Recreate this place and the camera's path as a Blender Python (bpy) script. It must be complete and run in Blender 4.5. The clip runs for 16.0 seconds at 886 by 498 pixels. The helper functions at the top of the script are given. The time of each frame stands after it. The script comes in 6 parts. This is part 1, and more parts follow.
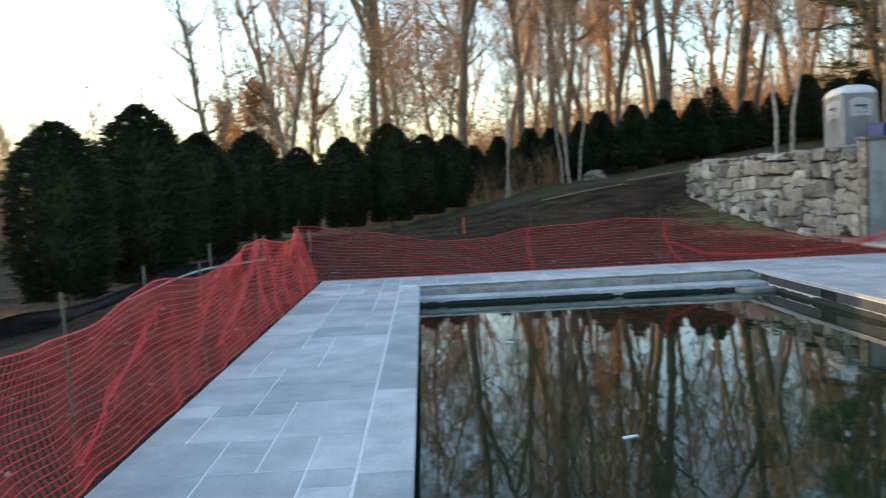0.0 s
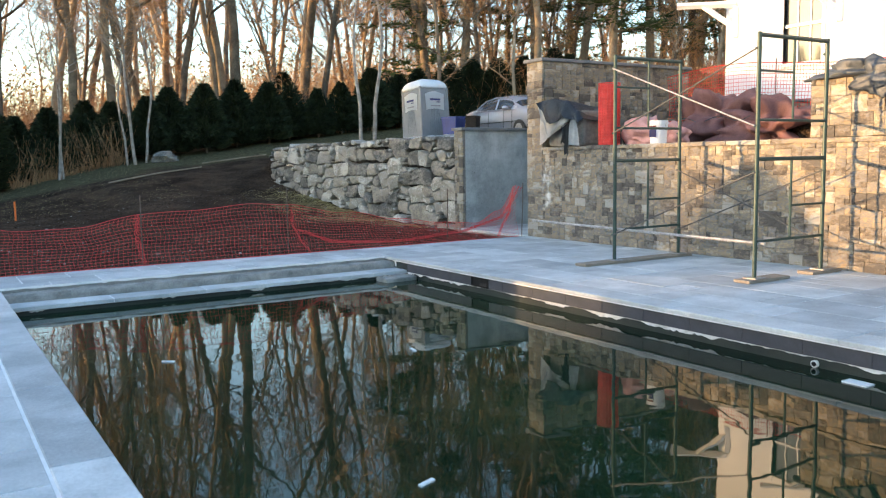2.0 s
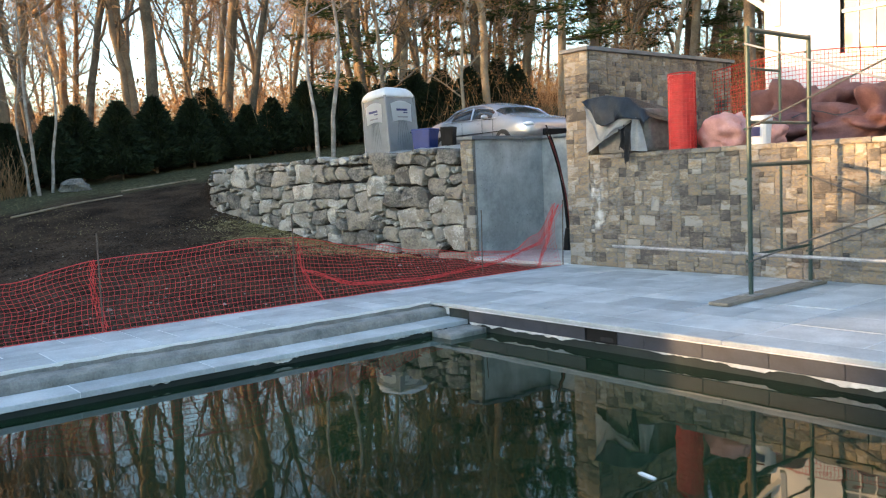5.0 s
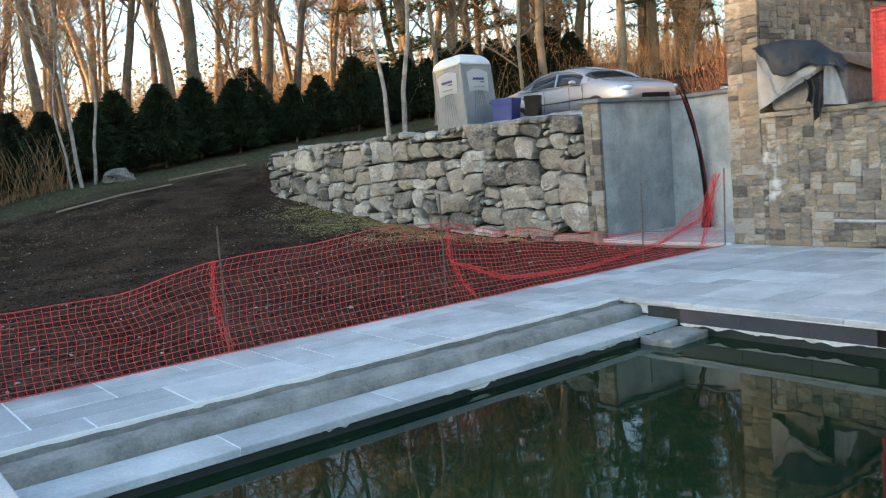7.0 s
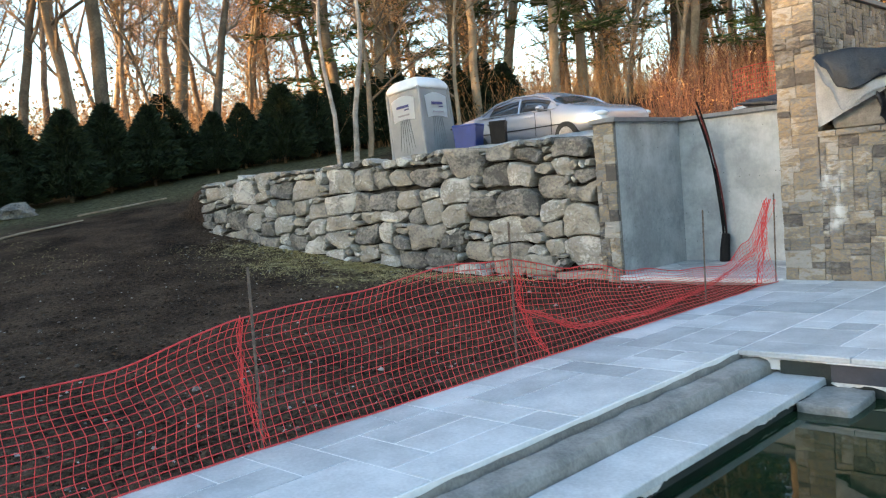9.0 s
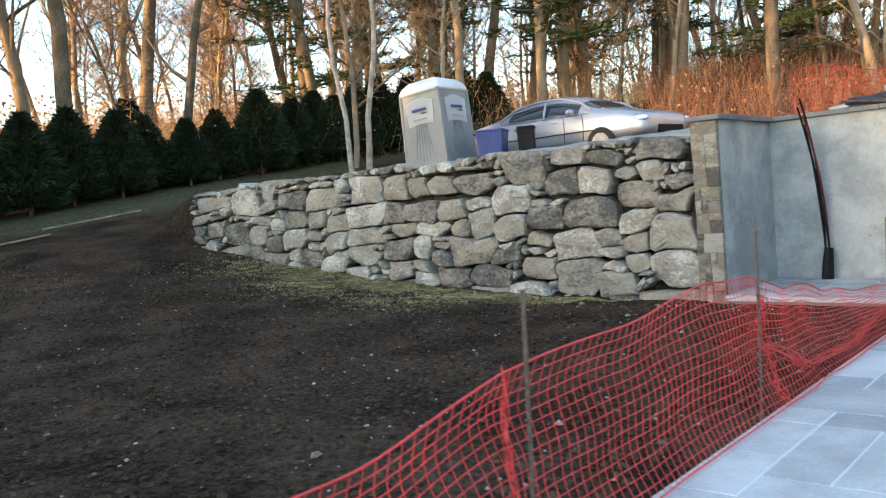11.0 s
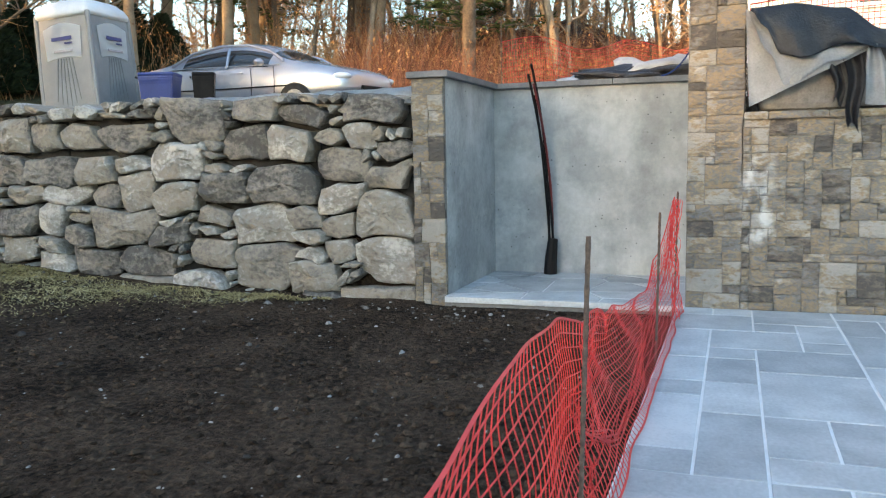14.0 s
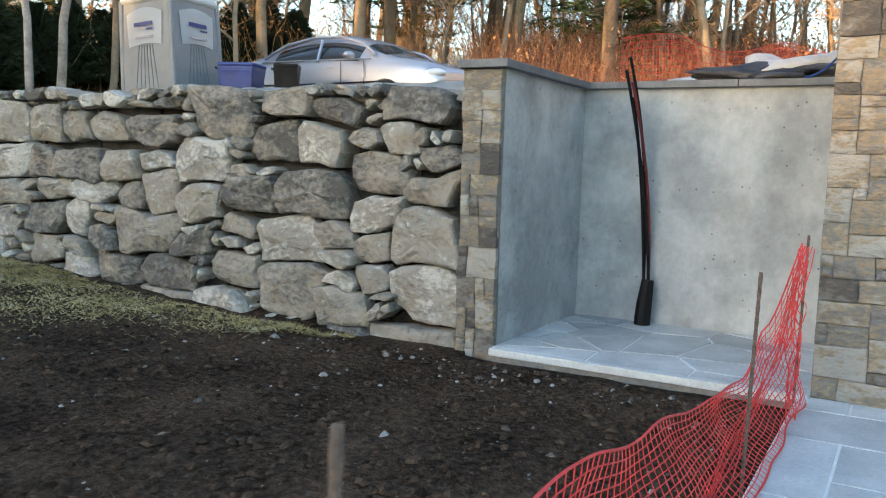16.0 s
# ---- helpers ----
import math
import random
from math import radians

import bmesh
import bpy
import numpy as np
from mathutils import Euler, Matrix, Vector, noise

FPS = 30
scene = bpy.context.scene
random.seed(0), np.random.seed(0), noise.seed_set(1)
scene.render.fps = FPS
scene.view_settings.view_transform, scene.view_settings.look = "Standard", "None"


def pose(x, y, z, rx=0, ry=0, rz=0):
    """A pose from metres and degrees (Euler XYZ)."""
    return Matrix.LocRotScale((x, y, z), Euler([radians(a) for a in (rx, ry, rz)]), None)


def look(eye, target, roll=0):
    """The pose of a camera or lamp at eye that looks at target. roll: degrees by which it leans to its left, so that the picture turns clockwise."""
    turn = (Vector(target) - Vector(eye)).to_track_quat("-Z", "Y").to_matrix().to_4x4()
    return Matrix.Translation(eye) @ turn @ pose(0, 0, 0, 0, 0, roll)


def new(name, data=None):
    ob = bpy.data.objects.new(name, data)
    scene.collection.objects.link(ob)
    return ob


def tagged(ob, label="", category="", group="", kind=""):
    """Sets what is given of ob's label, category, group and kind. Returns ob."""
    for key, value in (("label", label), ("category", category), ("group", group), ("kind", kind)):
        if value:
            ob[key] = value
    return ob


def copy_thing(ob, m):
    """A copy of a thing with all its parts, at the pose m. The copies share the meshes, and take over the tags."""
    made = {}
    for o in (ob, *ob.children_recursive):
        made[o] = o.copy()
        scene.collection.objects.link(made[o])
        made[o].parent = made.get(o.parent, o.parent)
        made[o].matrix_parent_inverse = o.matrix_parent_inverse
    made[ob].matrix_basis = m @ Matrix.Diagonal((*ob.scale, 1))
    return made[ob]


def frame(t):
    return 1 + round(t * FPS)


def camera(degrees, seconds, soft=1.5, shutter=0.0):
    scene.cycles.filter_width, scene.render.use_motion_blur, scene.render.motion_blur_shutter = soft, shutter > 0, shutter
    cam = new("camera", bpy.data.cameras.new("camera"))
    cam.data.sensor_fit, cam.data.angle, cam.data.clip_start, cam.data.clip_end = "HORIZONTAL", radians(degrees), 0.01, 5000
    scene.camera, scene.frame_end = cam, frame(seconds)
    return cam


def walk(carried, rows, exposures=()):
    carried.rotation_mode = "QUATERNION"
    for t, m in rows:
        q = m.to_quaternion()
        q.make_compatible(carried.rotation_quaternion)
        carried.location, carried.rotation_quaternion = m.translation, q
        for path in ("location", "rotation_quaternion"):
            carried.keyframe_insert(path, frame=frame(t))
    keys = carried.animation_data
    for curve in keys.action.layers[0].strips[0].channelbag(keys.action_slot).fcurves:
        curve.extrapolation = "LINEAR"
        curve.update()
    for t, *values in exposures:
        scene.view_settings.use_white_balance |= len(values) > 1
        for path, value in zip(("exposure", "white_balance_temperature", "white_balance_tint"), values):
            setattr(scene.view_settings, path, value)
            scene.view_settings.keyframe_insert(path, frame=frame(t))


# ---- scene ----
# ---- camera ----
cam = camera(56.26, 16.0, soft=1.15, shutter=0.35)
ROWS = [
    (0.0, -0.001, 0.001, 1.504, 85.88, 2.74, -1.39),
    (0.5, -0.313, 0.409, 1.510, 85.23, 5.36, -12.30),
    (1.0, -0.592, 0.769, 1.496, 83.39, 4.20, -22.38),
    (1.5, -0.744, 1.267, 1.479, 82.26, 2.75, -28.90),
    (2.0, -0.878, 1.862, 1.478, 83.88, 0.95, -32.35),
    (2.5, -0.872, 2.496, 1.446, 84.21, 2.16, -33.98),
    (3.0, -0.962, 3.099, 1.448, 83.90, 1.59, -34.80),
    (5.5, -0.740, 6.255, 1.431, 85.40, 2.82, -39.75),
    (6.0, -0.758, 6.897, 1.428, 85.69, 2.33, -39.31),
    (6.5, -0.739, 7.465, 1.410, 85.08, 4.14, -40.31),
    (7.0, -0.787, 8.129, 1.408, 83.96, 4.65, -38.20),
    (7.5, -0.769, 8.699, 1.386, 83.27, 4.82, -38.88),
    (8.0, -0.776, 9.330, 1.404, 84.06, 3.66, -39.10),
    (8.5, -0.714, 9.882, 1.386, 85.14, 4.21, -42.51),
    (11.0, -0.546, 12.766, 1.370, 86.87, 4.56, -49.37),
    (11.5, -0.467, 13.322, 1.286, 86.78, 4.71, -50.97),
    (12.0, -0.174, 13.552, 1.352, 86.02, 6.13, -53.15),
    (12.5, 0.087, 13.830, 1.383, 84.81, 4.71, -59.34),
    (13.0, 0.502, 13.920, 1.358, 83.88, 3.51, -68.42),
    (13.5, 0.980, 14.029, 1.373, 83.72, 2.24, -70.78),
    (14.0, 1.499, 14.047, 1.363, 83.59, 1.03, -70.75),
    (14.5, 2.005, 14.040, 1.368, 84.23, -1.86, -65.95),
    (15.0, 2.482, 13.949, 1.375, 84.40, -2.08, -68.44),
    (15.5, 2.973, 13.912, 1.389, 84.87, -1.11, -61.91),
    (16.0, 3.419, 13.952, 1.387, 84.11, -1.81, -60.29),
]
walk(cam, [(t, pose(x, y, z, rx, ry, rz)) for t, x, y, z, rx, ry, rz in ROWS], exposures=[(0.0, 2.6, 7150, 12), (2.5, 2.9, 6950, 12), (5.5, 2.87, 7150, 12), (9.5, 3.05, 7300, 12), (12.3, 3.12, 7200, 12), (13.5, 3.0, 7150, 12), (16.0, 2.95, 7150, 12)])

# ---- world, sun ----
SUN_EL, SUN_AZ = 6.0, 64.0          # degrees above the horizon, degrees to the left of +y
sun_way = Vector((-math.sin(radians(SUN_AZ)) * math.cos(radians(SUN_EL)), math.cos(radians(SUN_AZ)) * math.cos(radians(SUN_EL)), math.sin(radians(SUN_EL))))
world = bpy.data.worlds.new("world")
scene.world = world
world.use_nodes = True
wn = world.node_tree
wn.nodes.clear()
sky = wn.nodes.new("ShaderNodeTexSky")
sky.sky_type, sky.sun_disc = "NISHITA", False
sky.sun_elevation, sky.sun_rotation = radians(SUN_EL), radians(-SUN_AZ)
sky.dust_density, sky.air_density, sky.ozone_density = 1.0, 1.0, 2.2
bg = wn.nodes.new("ShaderNodeBackground")
bg.inputs["Strength"].default_value = 0.15
wout = wn.nodes.new("ShaderNodeOutputWorld")
wn.links.new(sky.outputs[0], bg.inputs["Color"])
wn.links.new(bg.outputs[0], wout.inputs["Surface"])
sun = new("sun", bpy.data.lights.new("sun", "SUN"))
sun.data.energy, sun.data.angle, sun.data.color = 1.8, radians(0.8), (1.0, 0.62, 0.3)
sun.matrix_world = look((0, 0, 30), Vector((0, 0, 30)) - sun_way)


# ---- materials ----
def mat(name, dark, light, scale=6.0, rough=0.8, bump=0.3, fine=60.0, metal=0.0, island=0.0, piece=0.0, space="Object", stretch=(1, 1, 1), stain=0.0, spec=0.5, contrast=0.25, grain=0.5):
    """A surface with stains and grain at two scales; island and piece: how much single pieces differ."""
    m = bpy.data.materials.new(name)
    m.use_nodes = True
    n, l = m.node_tree.nodes, m.node_tree.links
    p = n["Principled BSDF"]
    co = n.new("ShaderNodeTexCoord")
    mp = n.new("ShaderNodeMapping")
    mp.inputs["Scale"].default_value = stretch
    if space == "World":
        l.new(n.new("ShaderNodeNewGeometry").outputs["Position"], mp.inputs["Vector"])
    else:
        l.new(co.outputs["Object"], mp.inputs["Vector"])
    big, small = n.new("ShaderNodeTexNoise"), n.new("ShaderNodeTexNoise")
    for t, s, d in ((big, scale, 5), (small, fine, 4)):
        t.inputs["Scale"].default_value, t.inputs["Detail"].default_value = s, d
        t.inputs["Roughness"].default_value = 0.6
        l.new(mp.outputs[0], t.inputs["Vector"])
    add = n.new("ShaderNodeMath")
    add.operation = "ADD"
    l.new(big.outputs["Fac"], add.inputs[0])
    mul = n.new("ShaderNodeMath")
    mul.operation, mul.inputs[1].default_value = "MULTIPLY_ADD", grain
    mul.inputs[2].default_value = -grain / 2
    l.new(small.outputs["Fac"], mul.inputs[0])
    l.new(mul.outputs[0], add.inputs[1])
    last = add
    for amount, kind in ((island, "island"), (piece, "piece")):
        if amount:
            src = n.new("ShaderNodeNewGeometry").outputs["Random Per Island"] if kind == "island" else n.new("ShaderNodeObjectInfo").outputs["Random"]
            k = n.new("ShaderNodeMath")
            k.operation, k.inputs[1].default_value, k.inputs[2].default_value = "MULTIPLY_ADD", amount, -amount / 2
            l.new(src, k.inputs[0])
            a = n.new("ShaderNodeMath")
            a.operation = "ADD"
            l.new(last.outputs[0], a.inputs[0])
            l.new(k.outputs[0], a.inputs[1])
            last = a
    ramp = n.new("ShaderNodeValToRGB")
    e = ramp.color_ramp.elements
    e[0].position, e[0].color = 0.5 - contrast, (*dark, 1)
    e[1].position, e[1].color = 0.5 + contrast, (*light, 1)
    l.new(last.outputs[0], ramp.inputs[0])
    l.new(ramp.outputs[0], p.inputs["Base Color"])
    p.inputs["Roughness"].default_value, p.inputs["Metallic"].default_value = rough, metal
    p.inputs["Specular IOR Level"].default_value = spec
    if bump:
        b = n.new("ShaderNodeBump")
        b.inputs["Strength"].default_value, b.inputs["Distance"].default_value = bump, 0.02
        l.new(add.outputs[0], b.inputs["Height"])
        l.new(b.outputs[0], p.inputs["Normal"])
    return m


def tri_mat(name, colours, scale, fine, rough=0.9, bump=0.5, piece=0.0, island=0.0, spec=0.3, space="Object", grain=0.5, stretch=(1, 1, 1)):
    """Like mat(), with several colours along its ramp."""
    m = mat(name, colours[0], colours[-1], scale, rough, bump, fine, piece=piece, island=island, spec=spec, space=space, contrast=0.3, grain=grain, stretch=stretch)
    ramp = [x for x in m.node_tree.nodes if x.type == "VALTORGB"][0].color_ramp
    for i, c in enumerate(colours[1:-1]):
        ramp.elements.new(0.2 + 0.6 * (i + 1) / (len(colours) - 1)).color = (*c, 1)
    return m


BLUESTONE = tri_mat("bluestone", [(0.29, 0.313, 0.324), (0.425, 0.455, 0.467), (0.61, 0.637, 0.646)], 2.2, 45, 0.62, 0.12, piece=0.35, spec=0.4)
BLUESTONE_LOOSE = tri_mat("bluestone_joined", [(0.29, 0.313, 0.324), (0.425, 0.455, 0.467), (0.61, 0.637, 0.646)], 2.2, 45, 0.62, 0.12, island=0.35, spec=0.4)
GROUT = mat("grout", (0.68, 0.69, 0.68), (0.84, 0.84, 0.83), 8, 0.9, 0.2)
CONCRETE = tri_mat("concrete", [(0.29, 0.318, 0.33), (0.38, 0.408, 0.415), (0.43, 0.455, 0.458), (0.5, 0.515, 0.505)], 1.1, 22, 0.85, 0.25)
CONCRETE_RAW = mat("raw_concrete", (0.13, 0.13, 0.122), (0.34, 0.33, 0.305), 5, 0.95, 0.6, 50)


def weather_concrete(m):
    """Cloudy blotches, faint runs and small air holes on a poured face."""
    n, l = m.node_tree.nodes, m.node_tree.links
    p = n["Principled BSDF"]
    base = p.inputs["Base Color"].links[0].from_socket
    pos = n.new("ShaderNodeNewGeometry").outputs["Position"]
    for scale, freq, detail, lo, hi, dark, light in (((1, 1, 1), 1.5, 9, 0.42, 0.58, 0.79, 1.12), ((2.2, 2.2, 0.3), 1.0, 6, 0.38, 0.64, 0.9, 1.06), ((1, 1, 1), 7.0, 6, 0.3, 0.6, 0.9, 1.05)):
        mp = n.new("ShaderNodeMapping")
        mp.inputs["Scale"].default_value = scale
        l.new(pos, mp.inputs["Vector"])
        t = n.new("ShaderNodeTexNoise")
        t.inputs["Scale"].default_value, t.inputs["Detail"].default_value = freq, detail
        t.inputs["Roughness"].default_value = 0.62
        l.new(mp.outputs[0], t.inputs["Vector"])
        r = n.new("ShaderNodeMapRange")
        for k, v in (("From Min", lo), ("From Max", hi), ("To Min", dark), ("To Max", light)):
            r.inputs[k].default_value = v
        l.new(t.outputs["Fac"], r.inputs["Value"])
        mul = n.new("ShaderNodeVectorMath")
        mul.operation = "SCALE"
        l.new(base, mul.inputs[0])
        l.new(r.outputs[0], mul.inputs["Scale"])
        base = mul.outputs[0]
    hole = n.new("ShaderNodeTexVoronoi")
    hole.inputs["Scale"].default_value = 9.0
    l.new(pos, hole.inputs["Vector"])
    r = n.new("ShaderNodeMapRange")
    for k, v in (("From Min", 0.05), ("From Max", 0.09), ("To Min", 0.35), ("To Max", 1.0)):
        r.inputs[k].default_value = v
    l.new(hole.outputs["Distance"], r.inputs["Value"])
    mul = n.new("ShaderNodeVectorMath")
    mul.operation = "SCALE"
    l.new(base, mul.inputs[0])
    l.new(r.outputs[0], mul.inputs["Scale"])
    l.new(mul.outputs[0], p.inputs["Base Color"])


weather_concrete(CONCRETE)
CAPSTONE = mat("capstone", (0.1, 0.11, 0.12), (0.2, 0.21, 0.22), 4, 0.8, 0.2)
VENEER_COLS = [(0.095, 0.088, 0.08), (0.165, 0.14, 0.112), (0.18, 0.18, 0.178), (0.275, 0.215, 0.14), (0.175, 0.172, 0.165), (0.285, 0.23, 0.155), (0.33, 0.315, 0.285)]
VENEER = tri_mat("veneer_stone", VENEER_COLS, 3.6, 20, 0.9, 0.9, piece=0.66, grain=0.5, stretch=(1, 1, 1.9))
VENEER_LOOSE = tri_mat("veneer_stone_joined", VENEER_COLS, 3.6, 20, 0.9, 0.9, island=0.66, grain=0.5, stretch=(1, 1, 1.9))


def salt_runs(m, y0, z0, z1):
    """Chalky lime runs down a stone face below a leaking joint."""
    n, l = m.node_tree.nodes, m.node_tree.links
    p = n["Principled BSDF"]
    base = p.inputs["Base Color"].links[0].from_socket
    pos = n.new("ShaderNodeNewGeometry").outputs["Position"]
    t = n.new("ShaderNodeTexNoise")
    t.inputs["Scale"].default_value, t.inputs["Detail"].default_value = 7.0, 6
    l.new(pos, t.inputs["Vector"])
    sep = n.new("ShaderNodeSeparateXYZ")
    l.new(pos, sep.inputs[0])
    mask = t.outputs["Fac"]
    r = n.new("ShaderNodeMapRange")
    r.inputs["From Min"].default_value, r.inputs["From Max"].default_value = 0.47, 0.66
    l.new(mask, r.inputs["Value"])
    mask = r.outputs[0]
    for axis, mid, half, soft in ((1, y0, 0.07, 0.1), (2, (z0 + z1) / 2, (z1 - z0) / 2, 0.15)):
        d = n.new("ShaderNodeMath")
        d.operation, d.inputs[1].default_value = "SUBTRACT", mid
        l.new(sep.outputs[axis], d.inputs[0])
        a = n.new("ShaderNodeMath")
        a.operation = "ABSOLUTE"
        l.new(d.outputs[0], a.inputs[0])
        r = n.new("ShaderNodeMapRange")
        for k, v in (("From Min", half), ("From Max", half + soft), ("To Min", 1.0), ("To Max", 0.0)):
            r.inputs[k].default_value = v
        l.new(a.outputs[0], r.inputs["Value"])
        mul = n.new("ShaderNodeMath")
        mul.operation = "MULTIPLY"
        l.new(mask, mul.inputs[0])
        l.new(r.outputs[0], mul.inputs[1])
        mask = mul.outputs[0]
    mix = n.new("ShaderNodeMix")
    mix.data_type = "RGBA"
    l.new(mask, mix.inputs["Factor"])
    l.new(base, mix.inputs["A"])
    mix.inputs["B"].default_value = (0.55, 0.56, 0.55, 1)
    l.new(mix.outputs["Result"], p.inputs["Base Color"])


salt_runs(VENEER, 13.86, 0.65, 1.3)
MORTAR = mat("mortar", (0.13, 0.125, 0.115), (0.26, 0.25, 0.23), 12, 0.95, 0.4)
BOULDER = tri_mat("boulder", [(0.115, 0.107, 0.097), (0.215, 0.198, 0.176), (0.31, 0.272, 0.222), (0.33, 0.308, 0.275), (0.52, 0.495, 0.45)], 2.8, 19, 0.95, 0.9, piece=0.5, grain=0.75, stretch=(1, 1, 1.25))
for stone in (BOULDER, VENEER, VENEER_LOOSE):
    for nd in stone.node_tree.nodes:
        if nd.type == "BUMP":
            nd.inputs["Distance"].default_value = 0.045
# near-black core colour paints the deep shade in the boulder wall's gaps
GAP = mat("shaded_wall_core", (0.02, 0.018, 0.015), (0.05, 0.045, 0.04), 8, 1.0, 0.5)
POOL_TILE = mat("pool_tile", (0.024, 0.03, 0.043), (0.046, 0.056, 0.075), 6, 0.5, 0.1, piece=0.06)
PLASTER = mat("pool_plaster", (0.008, 0.014, 0.013), (0.03, 0.039, 0.034), 3, 0.8, 0.3)
LIME = mat("lime_edge", (0.4, 0.39, 0.36), (0.72, 0.72, 0.7), 9, 0.95, 0.8)
STEEL_GREEN = mat("painted_scaffold_tube", (0.01, 0.034, 0.029), (0.032, 0.068, 0.058), 15, 0.5, 0.1)
STEEL_DARK = mat("dull_dark_tube", (0.03, 0.033, 0.033), (0.085, 0.085, 0.082), 15, 0.6, 0.1)
STEEL_GREY = mat("galvanised_tube", (0.2, 0.2, 0.2), (0.42, 0.42, 0.42), 15, 0.45, 0.1, metal=0.5)
RUST = mat("rusty_rebar", (0.06, 0.045, 0.04), (0.2, 0.14, 0.1), 40, 0.9, 0.6)
NETTING = mat("orange_mesh", (0.54, 0.028, 0.026), (0.78, 0.06, 0.055), 10, 0.5, 0.0)
TOILET_GREY = mat("grey_plastic", (0.19, 0.2, 0.21), (0.28, 0.29, 0.3), 2.5, 0.5, 0.05)
WHITE_PLASTIC = mat("white_plastic", (0.62, 0.64, 0.66), (0.78, 0.79, 0.8), 3, 0.45, 0.05)
BLUE_PLASTIC = mat("blue_plastic", (0.005, 0.028, 0.15), (0.01, 0.045, 0.23), 3, 0.45, 0.05)
BLACK_PLASTIC = mat("black_plastic", (0.004, 0.004, 0.005), (0.012, 0.012, 0.013), 5, 0.6, 0.1, spec=0.2)
RED_PLASTIC = mat("red_conduit", (0.08, 0.01, 0.01), (0.18, 0.02, 0.018), 6, 0.45, 0.1)
CAR_PAINT = mat("silver_paint", (0.44, 0.45, 0.5), (0.5, 0.51, 0.55), 0.6, 0.25, 0.0, metal=0.55)
CAR_GLASS = mat("car_window", (0.015, 0.018, 0.02), (0.03, 0.035, 0.04), 2, 0.05, 0.0, spec=0.8)
TYRE = mat("tyre_rubber", (0.012, 0.012, 0.012), (0.03, 0.03, 0.03), 10, 0.85, 0.3)
TARP_BLUE = mat("blue_grey_tarp", (0.022, 0.03, 0.042), (0.06, 0.078, 0.1), 5, 0.45, 0.6)
TARP_WHITE = mat("pale_sheeting", (0.34, 0.36, 0.37), (0.6, 0.62, 0.63), 4, 0.4, 0.5)
SHEET_PALE = mat("white_plastic_sheet", (0.34, 0.36, 0.39), (0.52, 0.54, 0.57), 6, 0.4, 0.8)
TARP_BLACK = mat("black_sheeting", (0.01, 0.01, 0.012), (0.05, 0.05, 0.055), 6, 0.4, 0.6)
PINK = mat("pink_bundle", (0.5, 0.22, 0.2), (0.7, 0.4, 0.37), 5, 0.7, 0.5)
BUNDLE_DARK = mat("faded_red_sheeting", (0.1, 0.04, 0.038), (0.24, 0.11, 0.1), 4, 0.75, 0.6)
HOUSE_WHITE = mat("white_house_paint", (0.74, 0.75, 0.76), (0.82, 0.82, 0.82), 2, 0.7, 0.05)
GLASS = mat("window_glass", (0.03, 0.035, 0.035), (0.08, 0.09, 0.085), 1.5, 0.04, 0.0, spec=0.9)
TIMBER = mat("weathered_board", (0.16, 0.13, 0.1), (0.34, 0.29, 0.23), 5, 0.85, 0.4, stretch=(1, 6, 6))
ORANGE_STAKE = mat("orange_stake_paint", (0.75, 0.13, 0.02), (0.9, 0.22, 0.04), 8, 0.6, 0.1)
BARK = tri_mat("bark", [(0.11, 0.085, 0.062), (0.24, 0.18, 0.125), (0.38, 0.3, 0.21)], 2.0, 18, 0.95, 0.8, piece=0.5)
BARK_BIRCH = tri_mat("birch_bark", [(0.12, 0.1, 0.085), (0.32, 0.27, 0.23), (0.5, 0.45, 0.4)], 4.0, 20, 0.8, 0.4)
TWIG = tri_mat("twig", [(0.25, 0.145, 0.075), (0.42, 0.25, 0.13), (0.54, 0.34, 0.19)], 1.0, 10, 0.9, 0.0, island=0.4)
DRY_LEAF = tri_mat("dry_leaf", [(0.22, 0.1, 0.04), (0.4, 0.2, 0.08), (0.5, 0.3, 0.14)], 0.6, 12, 0.8, 0.0, island=0.6)
RED_BRUSH = tri_mat("red_brush", [(0.085, 0.042, 0.03), (0.19, 0.08, 0.05), (0.3, 0.15, 0.085)], 0.5, 12, 0.9, 0.0, island=0.6)
CEDAR_LEAF = tri_mat("cedar_spray", [(0.008, 0.014, 0.006), (0.02, 0.03, 0.011), (0.036, 0.05, 0.018)], 1.5, 14, 0.8, 0.0, island=0.5)
SPRUCE_LEAF = tri_mat("spruce_spray", [(0.009, 0.017, 0.009), (0.022, 0.038, 0.017), (0.045, 0.062, 0.027)], 1.5, 14, 0.8, 0.0, island=0.5)
PINE_LEAF = tri_mat("pine_spray", [(0.03, 0.05, 0.015), (0.07, 0.095, 0.025), (0.12, 0.14, 0.045)], 1.0, 14, 0.8, 0.0, island=0.5)
STRAW = tri_mat("straw", [(0.23, 0.185, 0.08), (0.41, 0.335, 0.155), (0.58, 0.495, 0.28)], 3, 40, 0.95, 0.3, island=0.6, spec=0.08)
PEBBLE = tri_mat("pebble", [(0.05, 0.042, 0.034), (0.13, 0.112, 0.094), (0.36, 0.34, 0.31)], 9, 50, 0.9, 0.3, island=0.8)
CLOD = mat("soil_clod", (0.02, 0.0135, 0.0092), (0.1, 0.068, 0.046), 14, 1.0, 0.6, 70, island=0.4, spec=0.08)

GRASS = tri_mat("lawn_blade", [(0.05, 0.07, 0.02), (0.1, 0.13, 0.035), (0.2, 0.2, 0.08)], 2, 30, 0.9, 0.0, island=0.6)


